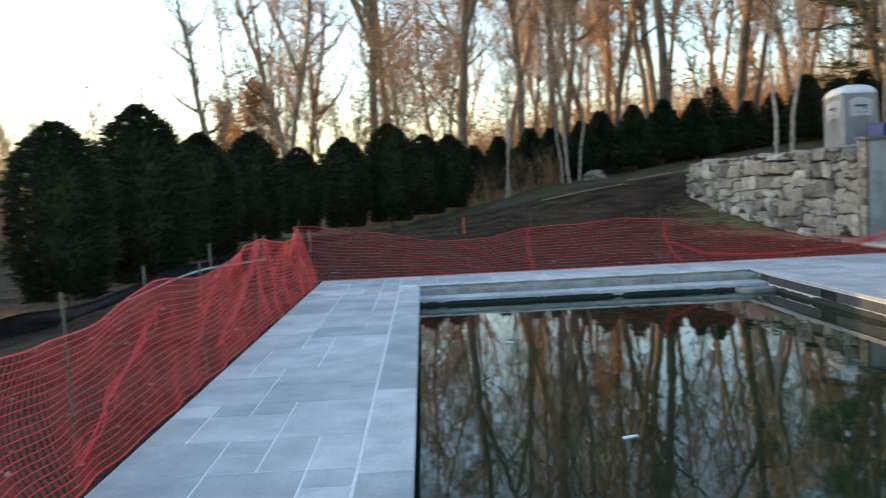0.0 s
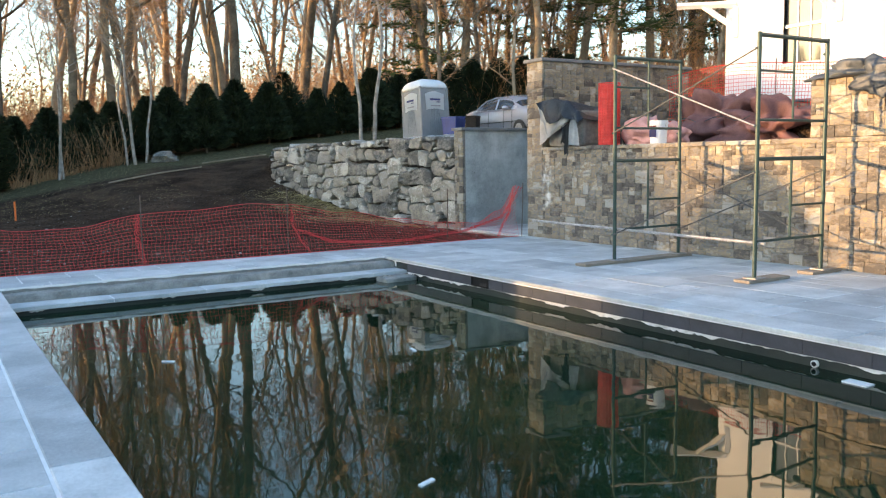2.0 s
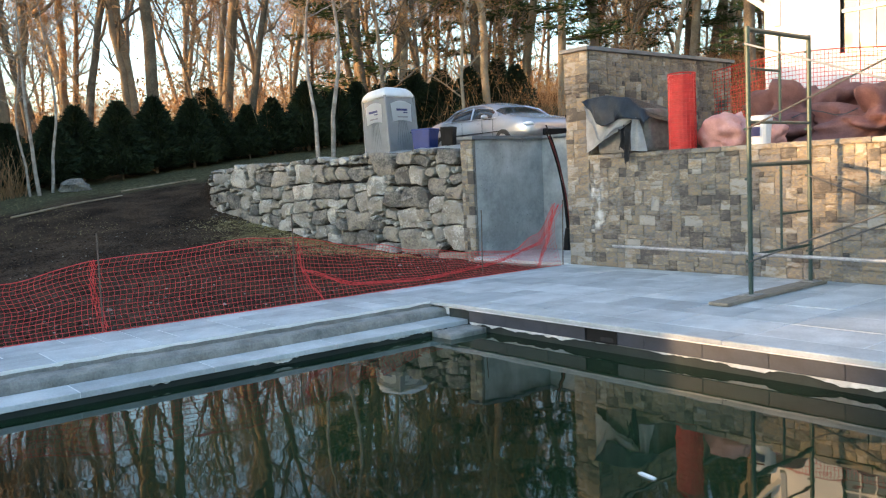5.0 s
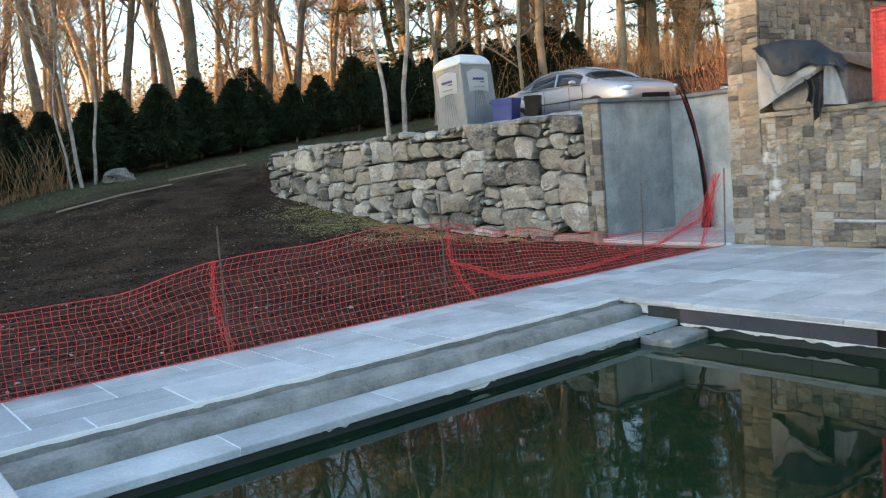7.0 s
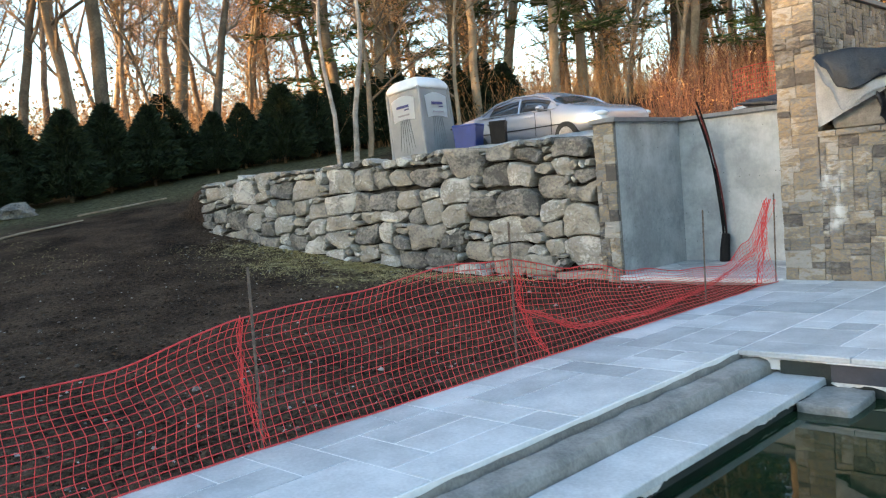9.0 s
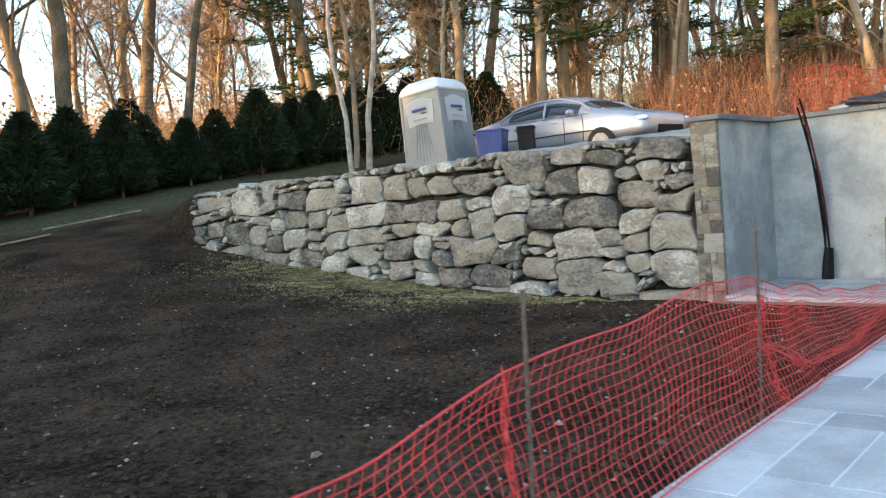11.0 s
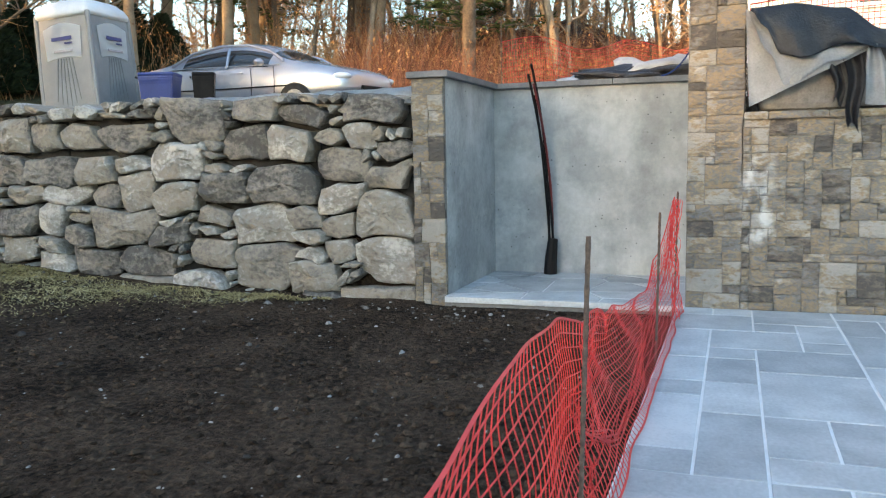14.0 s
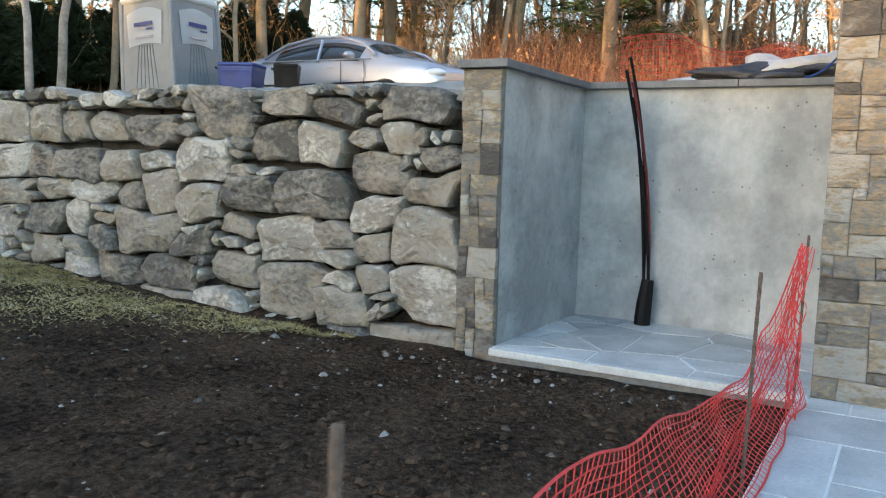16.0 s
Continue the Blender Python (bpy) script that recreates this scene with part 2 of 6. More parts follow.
def soil_material():
    """Dark tilled soil near the pool, leaf litter towards the wood, grass patches on the bank."""
    m = mat("soil", (0.016, 0.0108, 0.0074), (0.115, 0.078, 0.053), 0.9, 1.0, 1.0, 20, space="World", contrast=0.22, grain=1.0, spec=0.08)
    for nd in m.node_tree.nodes:
        if nd.type == "BUMP":
            nd.inputs["Distance"].default_value = 0.12
    n, l = m.node_tree.nodes, m.node_tree.links
    p = n["Principled BSDF"]
    base = p.inputs["Base Color"].links[0].from_socket
    pos = n.new("ShaderNodeNewGeometry").outputs["Position"]
    sep = n.new("ShaderNodeSeparateXYZ")
    l.new(pos, sep.inputs[0])
    patch = n.new("ShaderNodeTexNoise")
    patch.inputs["Scale"].default_value, patch.inputs["Detail"].default_value = 0.35, 8
    l.new(pos, patch.inputs["Vector"])

    def blend(under, colour, lo, hi, axis, wob):
        a = n.new("ShaderNodeMath")
        a.operation, a.inputs[1].default_value = "MULTIPLY_ADD", wob
        l.new(patch.outputs["Fac"], a.inputs[0])
        l.new(sep.outputs[axis], a.inputs[2])
        r = n.new("ShaderNodeMapRange")
        r.inputs["From Min"].default_value, r.inputs["From Max"].default_value = lo, hi
        l.new(a.outputs[0], r.inputs["Value"])
        tex = n.new("ShaderNodeTexNoise")
        tex.inputs["Scale"].default_value, tex.inputs["Detail"].default_value = 9, 6
        l.new(pos, tex.inputs["Vector"])
        ramp = n.new("ShaderNodeValToRGB")
        ramp.color_ramp.elements[0].position, ramp.color_ramp.elements[1].position = 0.35, 0.68
        ramp.color_ramp.elements[0].color = (*[c * 0.4 for c in colour], 1)
        ramp.color_ramp.elements[1].color = (*colour, 1)
        l.new(tex.outputs["Fac"], ramp.inputs[0])
        mix = n.new("ShaderNodeMix")
        mix.data_type = "RGBA"
        l.new(r.outputs[0], mix.inputs["Factor"])
        l.new(under, mix.inputs["A"])
        l.new(ramp.outputs[0], mix.inputs["B"])
        return mix.outputs["Result"]

    c = blend(base, (0.17, 0.16, 0.09), 33.5, 34.5, 1, 4.0)       # grass strip on the bank
    c = blend(c, (0.26, 0.13, 0.06), 38.0, 41.0, 1, 4.0)          # fallen leaves in the wood
    l.new(c, p.inputs["Base Color"])
    return m


SOIL = soil_material()


def water_material():
    m = bpy.data.materials.new("pool_water")
    m.use_nodes = True
    n, l = m.node_tree.nodes, m.node_tree.links
    p = n["Principled BSDF"]
    pos = n.new("ShaderNodeNewGeometry").outputs["Position"]
    t = n.new("ShaderNodeTexNoise")
    t.inputs["Scale"].default_value, t.inputs["Detail"].default_value = 0.5, 5
    l.new(pos, t.inputs["Vector"])
    r = n.new("ShaderNodeValToRGB")
    r.color_ramp.elements[0].position, r.color_ramp.elements[0].color = 0.35, (0.003, 0.013, 0.007, 1)
    r.color_ramp.elements[1].position, r.color_ramp.elements[1].color = 0.7, (0.012, 0.032, 0.013, 1)
    l.new(t.outputs["Fac"], r.inputs[0])
    l.new(r.outputs[0], p.inputs["Base Color"])
    p.inputs["Roughness"].default_value, p.inputs["IOR"].default_value, p.inputs["Specular IOR Level"].default_value = 0.02, 1.33, 0.4
    w = n.new("ShaderNodeTexNoise")
    w.inputs["Scale"].default_value, w.inputs["Detail"].default_value = 2.2, 2
    l.new(pos, w.inputs["Vector"])
    b = n.new("ShaderNodeBump")
    b.inputs["Strength"].default_value, b.inputs["Distance"].default_value = 0.08, 0.02
    l.new(w.outputs["Fac"], b.inputs["Height"])
    l.new(b.outputs[0], p.inputs["Normal"])
    return m


WATER = water_material()


# ---- building helpers ----
def part(name, bm, material, parent=None, label="", smooth=False):
    me = bpy.data.meshes.new(name)
    bm.to_mesh(me)
    bm.free()
    me.materials.append(material)
    if smooth:
        me.polygons.foreach_set("use_smooth", [True] * len(me.polygons))
    ob = new(name, me)
    if parent:
        ob.parent = parent
    if label:
        ob["label"] = label
    return ob


def raw(name, verts, faces, material, parent=None, smooth=False):
    me = bpy.data.meshes.new(name)
    me.from_pydata([tuple(v) for v in verts], [], faces)
    me.materials.append(material)
    if smooth:
        me.polygons.foreach_set("use_smooth", [True] * len(me.polygons))
    me.update()
    ob = new(name, me)
    if parent:
        ob.parent = parent
    return ob


def empty(name, m=None):
    ob = new(name)
    if m is not None:
        ob.matrix_world = m
    return ob


def add_box(bm, x0, x1, y0, y1, z0, z1, bevel=0.0):
    r = bmesh.ops.create_cube(bm, size=1.0)
    vs = r["verts"]
    for v in vs:
        v.co = Vector((x0 + (v.co.x + 0.5) * (x1 - x0), y0 + (v.co.y + 0.5) * (y1 - y0), z0 + (v.co.z + 0.5) * (z1 - z0)))
    if bevel:
        es = list({e for v in vs for e in v.link_edges})
        bmesh.ops.bevel(bm, geom=es, offset=bevel, segments=2, affect="EDGES", profile=0.5)
    return vs


def box(x0, x1, y0, y1, z0, z1, bevel=0.0):
    bm = bmesh.new()
    add_box(bm, x0, x1, y0, y1, z0, z1, bevel)
    return bm


def add_tube(bm, pts, radii, sides=8, cap=True):
    """A tube along points; radii one or one for each point."""
    pts = [Vector(p) for p in pts]
    if not hasattr(radii, "__len__"):
        radii = [radii] * len(pts)
    rings = []
    for i, p in enumerate(pts):
        d = (pts[min(i + 1, len(pts) - 1)] - pts[max(i - 1, 0)]).normalized()
        a = d.cross(Vector((0, 0, 1)) if abs(d.z) < 0.9 else Vector((1, 0, 0))).normalized()
        b = d.cross(a)
        rings.append([bm.verts.new(p + radii[i] * (math.cos(2 * math.pi * k / sides) * a + math.sin(2 * math.pi * k / sides) * b)) for k in range(sides)])
    for r0, r1 in zip(rings, rings[1:]):
        for k in range(sides):
            bm.faces.new((r0[k], r0[(k + 1) % sides], r1[(k + 1) % sides], r1[k]))
    if cap:
        bm.faces.new(rings[0][::-1])
        bm.faces.new(rings[-1])
    return bm


def tube(pts, radii, sides=8):
    return add_tube(bmesh.new(), pts, radii, sides)


def blob(cx, cy, cz, rx, ry, rz, rough=0.15, sub=3, seed=0.0, flat=None):
    """A lumpy rounded body."""
    bm = bmesh.new()
    bmesh.ops.create_icosphere(bm, subdivisions=sub, radius=1.0)
    for v in bm.verts:
        k = 1 + rough * noise.noise(v.co * 1.7 + Vector((seed, seed * 1.3, 0))) + 0.5 * rough * noise.noise(v.co * 4.1 + Vector((seed, 0, 0)))
        v.co = Vector((cx + rx * v.co.x * k, cy + ry * v.co.y * k, cz + rz * v.co.z * k))
        if flat is not None:
            v.co.z = max(v.co.z, flat)
    return bm


def ashlar(w, h, mod, rng, sizes):
    """Fills a w x h field with whole rectangles on a grid of about mod."""
    nx, ny = max(1, round(w / mod)), max(1, round(h / mod))
    taken, out = np.zeros((nx, ny), bool), []
    for j in range(ny):
        for i in range(nx):
            if taken[i, j]:
                continue
            for a, b in [rng.choice(sizes) for _ in range(8)] + [(1, 1)]:
                if i + a <= nx and j + b <= ny and not taken[i:i + a, j:j + b].any():
                    taken[i:i + a, j:j + b] = True
                    out.append((i * w / nx, j * h / ny, (i + a) * w / nx, (j + b) * h / ny))
                    break
    return out


def slab_geo(x0, y0, x1, y1, z0, z1, ch):
    """Corners and faces of a slab with a chamfered top."""
    v = [(x0, y0, z0), (x1, y0, z0), (x1, y1, z0), (x0, y1, z0), (x0, y0, z1 - ch), (x1, y0, z1 - ch), (x1, y1, z1 - ch), (x0, y1, z1 - ch),
         (x0 + ch, y0 + ch, z1), (x1 - ch, y0 + ch, z1), (x1 - ch, y1 - ch, z1), (x0 + ch, y1 - ch, z1)]
    f = []
    for a in (0, 4):
        f += [(a + k, a + (k + 1) % 4, a + 4 + (k + 1) % 4, a + 4 + k) for k in range(4)]
    f.append((8, 9, 10, 11))
    return v, f


# ---- the ground ----
def smooth(a, b, v):
    t = min(1.0, max(0.0, (v - a) / (b - a)))
    return t * t * (3 - 2 * t)


def lie(x, y):
    """Height of the open ground."""
    up = max(0.0, y - 16.5)
    rise = 0.98 * (up / 11) ** 2 if up < 9.2 else min(0.686 + 0.156 * (up - 9.2), 0.095 * up + 0.02, 2.6 + 0.02 * up)
    left = -0.15 * up
    z = rise * smooth(left, 8.2, x) + 0.13 * max(0.0, min(x, 40) - 8) * smooth(18, 34, y)
    z -= 0.62 * smooth(-4.6, -7.0, x) * smooth(33, 20, y)
    z += 0.035 * max(0.0, min(y, 130) - 42) * smooth(-12, 6, x) + 0.2 * max(0.0, min(x, 60) - 17) * smooth(34, 24, y)
    z += 6.0 * smooth(50, 110, y) * smooth(-4, -30, x)
    if x > 9.2 and (y > 16.8 or x > 11):
        z = max(z, (2.0 - 0.35 * smooth(10.4, 11.8, x) * smooth(15.5, 18.5, y) + 0.27 * smooth(13.2, 14.6, x) * smooth(15.5, 18.5, y)) * smooth(31, 28, y))
    return z - 0.06


def ground_height(x, y):
    if -1.78 < x < 10.95 and y < 14.45:
        return -2.4
    if 8.9 < x < 10.95 and y < 16.85:
        return -0.3
    z = lie(x, y)
    near = smooth(60, 20, abs(y - 10))
    z += near * (0.035 * noise.noise(Vector((x * 1.3, y * 1.3, 0))) + 0.02 * noise.noise(Vector((x * 4, y * 4, 3))))
    if -2.2 < x < 9.0 and 14.4 < y < 15:
        z = min(z, -0.045)
    return z


def axis_lines(stops):
    out = []
    for a, b, s in stops:
        n = max(1, round((b - a) / s))
        out += [a + (b - a) * i / n for i in range(n)]
    return out + [stops[-1][1]]


gx = axis_lines([(-600, -60, 60), (-60, -12, 3), (-12, -1.8, 0.2), (-1.8, -1.76, 0.04), (-1.76, 8.85, 0.16), (8.85, 8.95, 0.1), (8.95, 9.18, 0.23), (9.18, 9.24, 0.06), (9.24, 10.9, 0.3), (10.9, 11.04, 0.07), (11.04, 40, 1.0), (40, 100, 5), (100, 600, 60)])
gy = axis_lines([(-300, -20, 30), (-20, 14.4, 0.8), (14.4, 14.48, 0.08), (14.48, 16.82, 0.16), (16.82, 16.88, 0.06), (16.88, 28, 0.16), (28, 45, 0.5), (45, 110, 4), (110, 600, 60)])
gv = [(x, y, ground_height(x, y)) for y in gy for x in gx]
gf = [(j * len(gx) + i, j * len(gx) + i + 1, (j + 1) * len(gx) + i + 1, (j + 1) * len(gx) + i) for j in range(len(gy) - 1) for i in range(len(gx) - 1)]
ground = tagged(raw("ground", gv, gf, SOIL, smooth=True), "dark tilled bare soil sloping up to leaf-strewn woods", "ground", kind="structure")

# ---- the pool ----
PX0, PX1, PY0, PY1, WATER_Z = -0.15, 5.27, -6.0, 12.98, -0.27
DX0, FAR0, FAR1, WALL_X = -1.84, 13.26, 14.5, 9.0
bm = bmesh.new()
for b in ((PX0 - 0.25, PX0, PY0 - 0.25, 12.96, -2.2, -0.064), (PX1, PX1 + 0.25, PY0 - 0.25, 12.96, -2.2, -0.064), (PX0, PX1, PY0 - 0.25, PY0, -2.2, -0.064), (PX0, PX1, 12.665, 12.95, -2.2, -0.212), (PX0, PX1, PY0, PY1, -2.3, -2.2)):
    add_box(bm, *b)
pool = tagged(part("pool_shell", bm, PLASTER), "dark plastered pool shell with bare edges, half filled", "pool", kind="structure")
water = tagged(raw("water", [(PX0, PY0, WATER_Z), (PX1, PY0, WATER_Z), (PX1, 12.68, WATER_Z), (PX0, 12.68, WATER_Z)], [(0, 1, 2, 3)], WATER), "still murky green pool water reflecting bare trees", "water", kind="structure")

# the spill edge: a pale stone ledge below a rough concrete kerb
spill = tagged(empty("spill_ledge"), "pale bluestone spill ledge along the pool end", "ledge", kind="structure")
rng = random.Random(4)
x = PX0 + 0.02
while x < 5.5:
    w = min(rng.uniform(1.1, 1.6), 5.5 - x)
    v, f = slab_geo(x + 0.003, 12.64, x + w - 0.003, 13.018, -0.21, -0.16, 0.006)
    raw("slab", v, f, BLUESTONE, spill)
    x += w
raw("ledge_joint", *slab_geo(PX0 + 0.02, 12.646, 5.49, 13.018, -0.209, -0.163, 0.004), GROUT, spill)
bm = bmesh.new()
n = 150
prof = [(13.03, -0.5), (13.032, -0.17), (13.042, -0.1), (13.06, -0.072), (13.13, -0.062), (13.2, -0.058), (13.222, -0.066), (13.232, -0.11), (13.252, -0.11), (13.2555, -0.03)]
rows = []
for i in range(n + 1):
    a = -0.68 + 6.9 * i / n
    rows.append([bm.verts.new((a, y + 0.01 * noise.noise(Vector((a * 5, k * 0.7, 0))), z + 0.012 * noise.noise(Vector((a * 4, k * 0.9, 7))) * (k > 1))) for k, (y, z) in enumerate(prof)])
for a, b in zip(rows, rows[1:]):
    for k in range(len(prof) - 1):
        bm.faces.new((a[k], b[k], b[k + 1], a[k + 1]))
tagged(part("trough", bm, CONCRETE_RAW), "rough grey concrete kerb behind the spill ledge", "kerb", kind="structure")

# bare lime line where the finish stops, and the dark tile band
bm = bmesh.new()
for x0, x1, y, axis in ((PX0, PX1, 12.66, "x"), (PY0, 12.6, PX1 - 0.005, "y")):
    n = 500
    zt = -0.213 if axis == "x" else -0.186
    top, low = [], []
    for i in range(n + 1):
        a = x0 + (x1 - x0) * i / n
        wob = 0.03 * noise.noise(Vector((a * 2.2, y, 0))) + 0.02 * noise.noise(Vector((a * 7, y, 5))) + 0.012 * noise.noise(Vector((a * 27, y, 9)))
        hi, lo = zt, zt - max(0.001, (-0.004 if axis == "x" else 0.012) + 1.4 * wob)
        top.append(bm.verts.new((a, y, hi) if axis == "x" else (y, a, hi)))
        low.append(bm.verts.new((a, y - 0.01, lo) if axis == "x" else (y - 0.01, a, lo)))
    for i in range(n):
        bm.faces.new((low[i], low[i + 1], top[i + 1], top[i]))
tagged(part("bare_plaster_edge", bm, LIME), "ragged pale edge of unfinished pool plaster", "plaster", kind="structure")
band = tagged(empty("pool_tile_band"), "dark slate-blue tile band under the coping", "tiles", kind="structure")
strip = tagged(part("coping_strip", box(PX1 - 0.036, PX1 + 0.01, PY0, 12.62, -0.053, -0.041, 0.003), WHITE_PLASTIC), "pale metal strip under the coping edge", "trim", kind="structure")
VENT = (10.505, 10.895)

# ---- paving ----
deck_base = bmesh.new()
for b in ((DX0, PX0 - 0.02, -6, FAR1, -0.14, -0.004), (PX1 + 0.02, WALL_X, -6, FAR0 - 0.001, -0.14, -0.004), (PX0 - 0.02, WALL_X, FAR0, FAR1, -0.14, -0.004)):
    add_box(deck_base, *b)
deck = tagged(part("deck_bed", deck_base, GROUT), "pale grout bed of the bluestone pool deck", "deck", kind="structure")


def pave(x0, x1, y0, y1, seed, sizes, parent, loose=None, mod=0.305, top=0.0, joint=0.0075):
    rng = random.Random(seed)
    for a, b, c, d in ashlar(x1 - x0, y1 - y0, mod, rng, sizes):
        dz = rng.uniform(-0.001, 0.002)
        v, f = slab_geo(x0 + a + joint, y0 + b + joint, x0 + c - joint, y0 + d - joint, top - 0.03, top + dz, 0.002)
        if loose is None:
            raw("paving_slab", v, f, BLUESTONE, parent)
        else:
            k = len(loose[0])
            loose[0].extend(v)
            loose[1].extend([tuple(i + k for i in g) for g in f])


SIZES = [(1, 2), (2, 1), (2, 2), (2, 3), (3, 2), (1, 1), (2, 2), (2, 3)]
pave(DX0, -0.44, -5.5, FAR1, 11, SIZES, deck)
pave(-0.44, WALL_X, FAR0 + 0.005, FAR1, 12, [(2, 1), (1, 1), (2, 2), (3, 1), (1, 2), (2, 1), (3, 2)], deck)
far_slabs = ([], [])
pave(PX1 + 0.33, WALL_X, -5.5, FAR0, 13, SIZES, deck, far_slabs)
tagged(raw("far_paving", *far_slabs, BLUESTONE_LOOSE, deck), kind="stuff")
rng = random.Random(21)
for side, (x0, x1) in (("l", (-0.428, PX0 + 0.03)), ("r", (PX1 - 0.04, PX1 + 0.325))):
    y = -5.5
    end = 12.95 if side == "l" else FAR0
    while y < end - 0.05:
        ln = rng.uniform(1.3, 2.0)
        if end - y - ln < 0.5:
            ln = end - y
        v, f = slab_geo(x0, y + 0.003, x1 - 0.001, y + ln - 0.003, -0.038, 0.003, 0.008)
        raw("coping_slab", v, f, BLUESTONE, deck)
        y += ln

# ---- walls ----


def veneer(face, a0, a1, z0, z1, fixed, seed, parent, loose=None, mod=0.07, sizes=None):
    """Squared rubble stones on a face. face: 'x' looks towards -x at x = fixed; 'y' looks towards -y at y = fixed."""
    rng = random.Random(seed)
    sizes = sizes or [(3, 2), (4, 2), (2, 2), (3, 3), (4, 3), (2, 3), (3, 2), (2, 1), (3, 1), (4, 2), (2, 2), (3, 2), (4, 1)]
    for a, b, c, d in ashlar(a1 - a0, z1 - z0, mod, rng, sizes):
        j = 0.003
        d0, t = 0.03, rng.uniform(0.018, 0.03)
        ch = 0.009
        u0, u1, w0, w1 = a0 + a + j, a0 + c - j, z0 + b + j, z0 + d - j
        n = 3
        rag = lambda p, q: (p + 0.016 * noise.noise(Vector((p * 3.1, q * 3.1, seed))) + 0.006 * noise.noise(Vector((p * 11, q * 11, seed))), q + 0.012 * noise.noise(Vector((p * 3.1, q * 3.1, seed + 50))) + 0.005 * noise.noise(Vector((p * 11, q * 11, seed + 70))))
        tilt, sway = rng.uniform(-0.007, 0.007), rng.uniform(-0.007, 0.007)
        pts = []
        for jj in range(n + 1):
            for ii in range(n + 1):
                edge = ii in (0, n) or jj in (0, n)
                p, q = u0 + (u1 - u0) * (0.06, 0.3, 0.7, 0.94)[ii] if not edge else u0 + (u1 - u0) * ii / n, w0 + (w1 - w0) * (0.06, 0.3, 0.7, 0.94)[jj] if not edge else w0 + (w1 - w0) * jj / n
                h = t - ch * 1.2 if edge else t + 0.008 * noise.noise(Vector((p * 14, q * 14, seed + 9)))
                pts.append((*rag(p, q), h + tilt * (ii / n - 0.5) + sway * (jj / n - 0.5)))
        ring = [k for k in range(n)] + [(k + 1) * (n + 1) - 1 for k in range(n)] + [(n + 1) * (n + 1) - 1 - k for k in range(n)] + [(n - k) * (n + 1) for k in range(n)]
        base = len(pts)
        pts += [(pts[k][0], pts[k][1], -d0) for k in ring]
        f = [(jj * (n + 1) + ii, jj * (n + 1) + ii + 1, (jj + 1) * (n + 1) + ii + 1, (jj + 1) * (n + 1) + ii) for jj in range(n) for ii in range(n)]
        f += [(base + k, base + (k + 1) % len(ring), ring[(k + 1) % len(ring)], ring[k]) for k in range(len(ring))]
        if face == "x":
            v = [(fixed - h, p, q) for p, q, h in pts]
            f = [g[::-1] for g in f]
        else:
            v = [(p, fixed - h, q) for p, q, h in pts]
        if loose is None:
            raw("stone", v, f, VENEER, parent)
        else:
            k = len(loose[0])
            loose[0].extend(v)
            loose[1].extend([tuple(i + k for i in g) for g in f])


TER_Z, TALL_Z, PIL_Y0, PIL_Y1, NICHE_Y1, PIER_Y1, CAP_Z = 1.62, 3.26, 13.98, 14.43, 16.65, 16.97, 2.1
NICHE_X = 10.75
bm = box(WALL_X + 0.01, 11.2, -6, PIL_Y0, -0.2, TER_Z)
wall_terrace = tagged(part("wall_terrace", bm, MORTAR), "tan and grey squared stone terrace retaining wall", "wall", kind="structure")
veneer("x", 11.2, PIL_Y0, 0.0, TER_Z, WALL_X, 31, wall_terrace)
loose = ([], [])
veneer("x", 1.0, 11.2, 0.0, TER_Z, WALL_X, 32, wall_terrace, loose)
tagged(raw("far_stones", *loose, VENEER_LOOSE, wall_terrace), kind="stuff")
ledge = tagged(empty("terrace_capping"), "rough tan stone capping along the terrace edge", "capping", kind="structure")
rng = random.Random(8)
y = 1.0
while y < PIL_Y0 - 0.02:
    ln = min(rng.uniform(0.35, 0.8), PIL_Y0 - y)
    v, f = slab_geo(WALL_X - 0.04 + rng.uniform(-0.008, 0.008), y + 0.004, WALL_X + 0.42, y + ln - 0.004, TER_Z + 0.002, TER_Z + 0.065 + rng.uniform(-0.004, 0.004), 0.012)
    raw("cap_stone", v, f, VENEER, ledge)
    y += ln
wall_tall = tagged(part("wall_tall", box(WALL_X + 0.01, 12.9, PIL_Y0 + 0.01, PIL_Y1, -0.2, TALL_Z), MORTAR), "tall squared stone wall with a dark capping", "wall", kind="structure")
veneer("x", PIL_Y0, PIL_Y1, 0.0, TALL_Z, WALL_X, 33, wall_tall)
loose = ([], [])
veneer("y", WALL_X + 0.04, 12.9, TER_Z, TALL_Z, PIL_Y0 + 0.005, 34, wall_tall, loose)
tagged(raw("side_stones", *loose, VENEER_LOOSE, wall_tall), kind="stuff")
tagged(part("tall_wall_cap", box(WALL_X - 0.06, 12.95, PIL_Y0 - 0.06, PIL_Y1 + 0.05, TALL_Z, TALL_Z + 0.06, 0.008), CAPSTONE), "dark bluestone slab capping the tall wall", "capping", kind="structure")

# second stone pier at the other end of the terrace opening
wall_right = tagged(part("wall_right", box(WALL_X + 0.01, 11.2, 1.0, 8.5, TER_Z + 0.07, 2.42), MORTAR), "warm tan stone pier raised above the terrace", "wall", kind="structure")
loose = ([], [])
veneer("x", 1.0, 8.5, TER_Z + 0.07, 2.42, WALL_X, 35, wall_right, loose)
tagged(raw("pier_stones", *loose, VENEER_LOOSE, wall_right), kind="stuff")

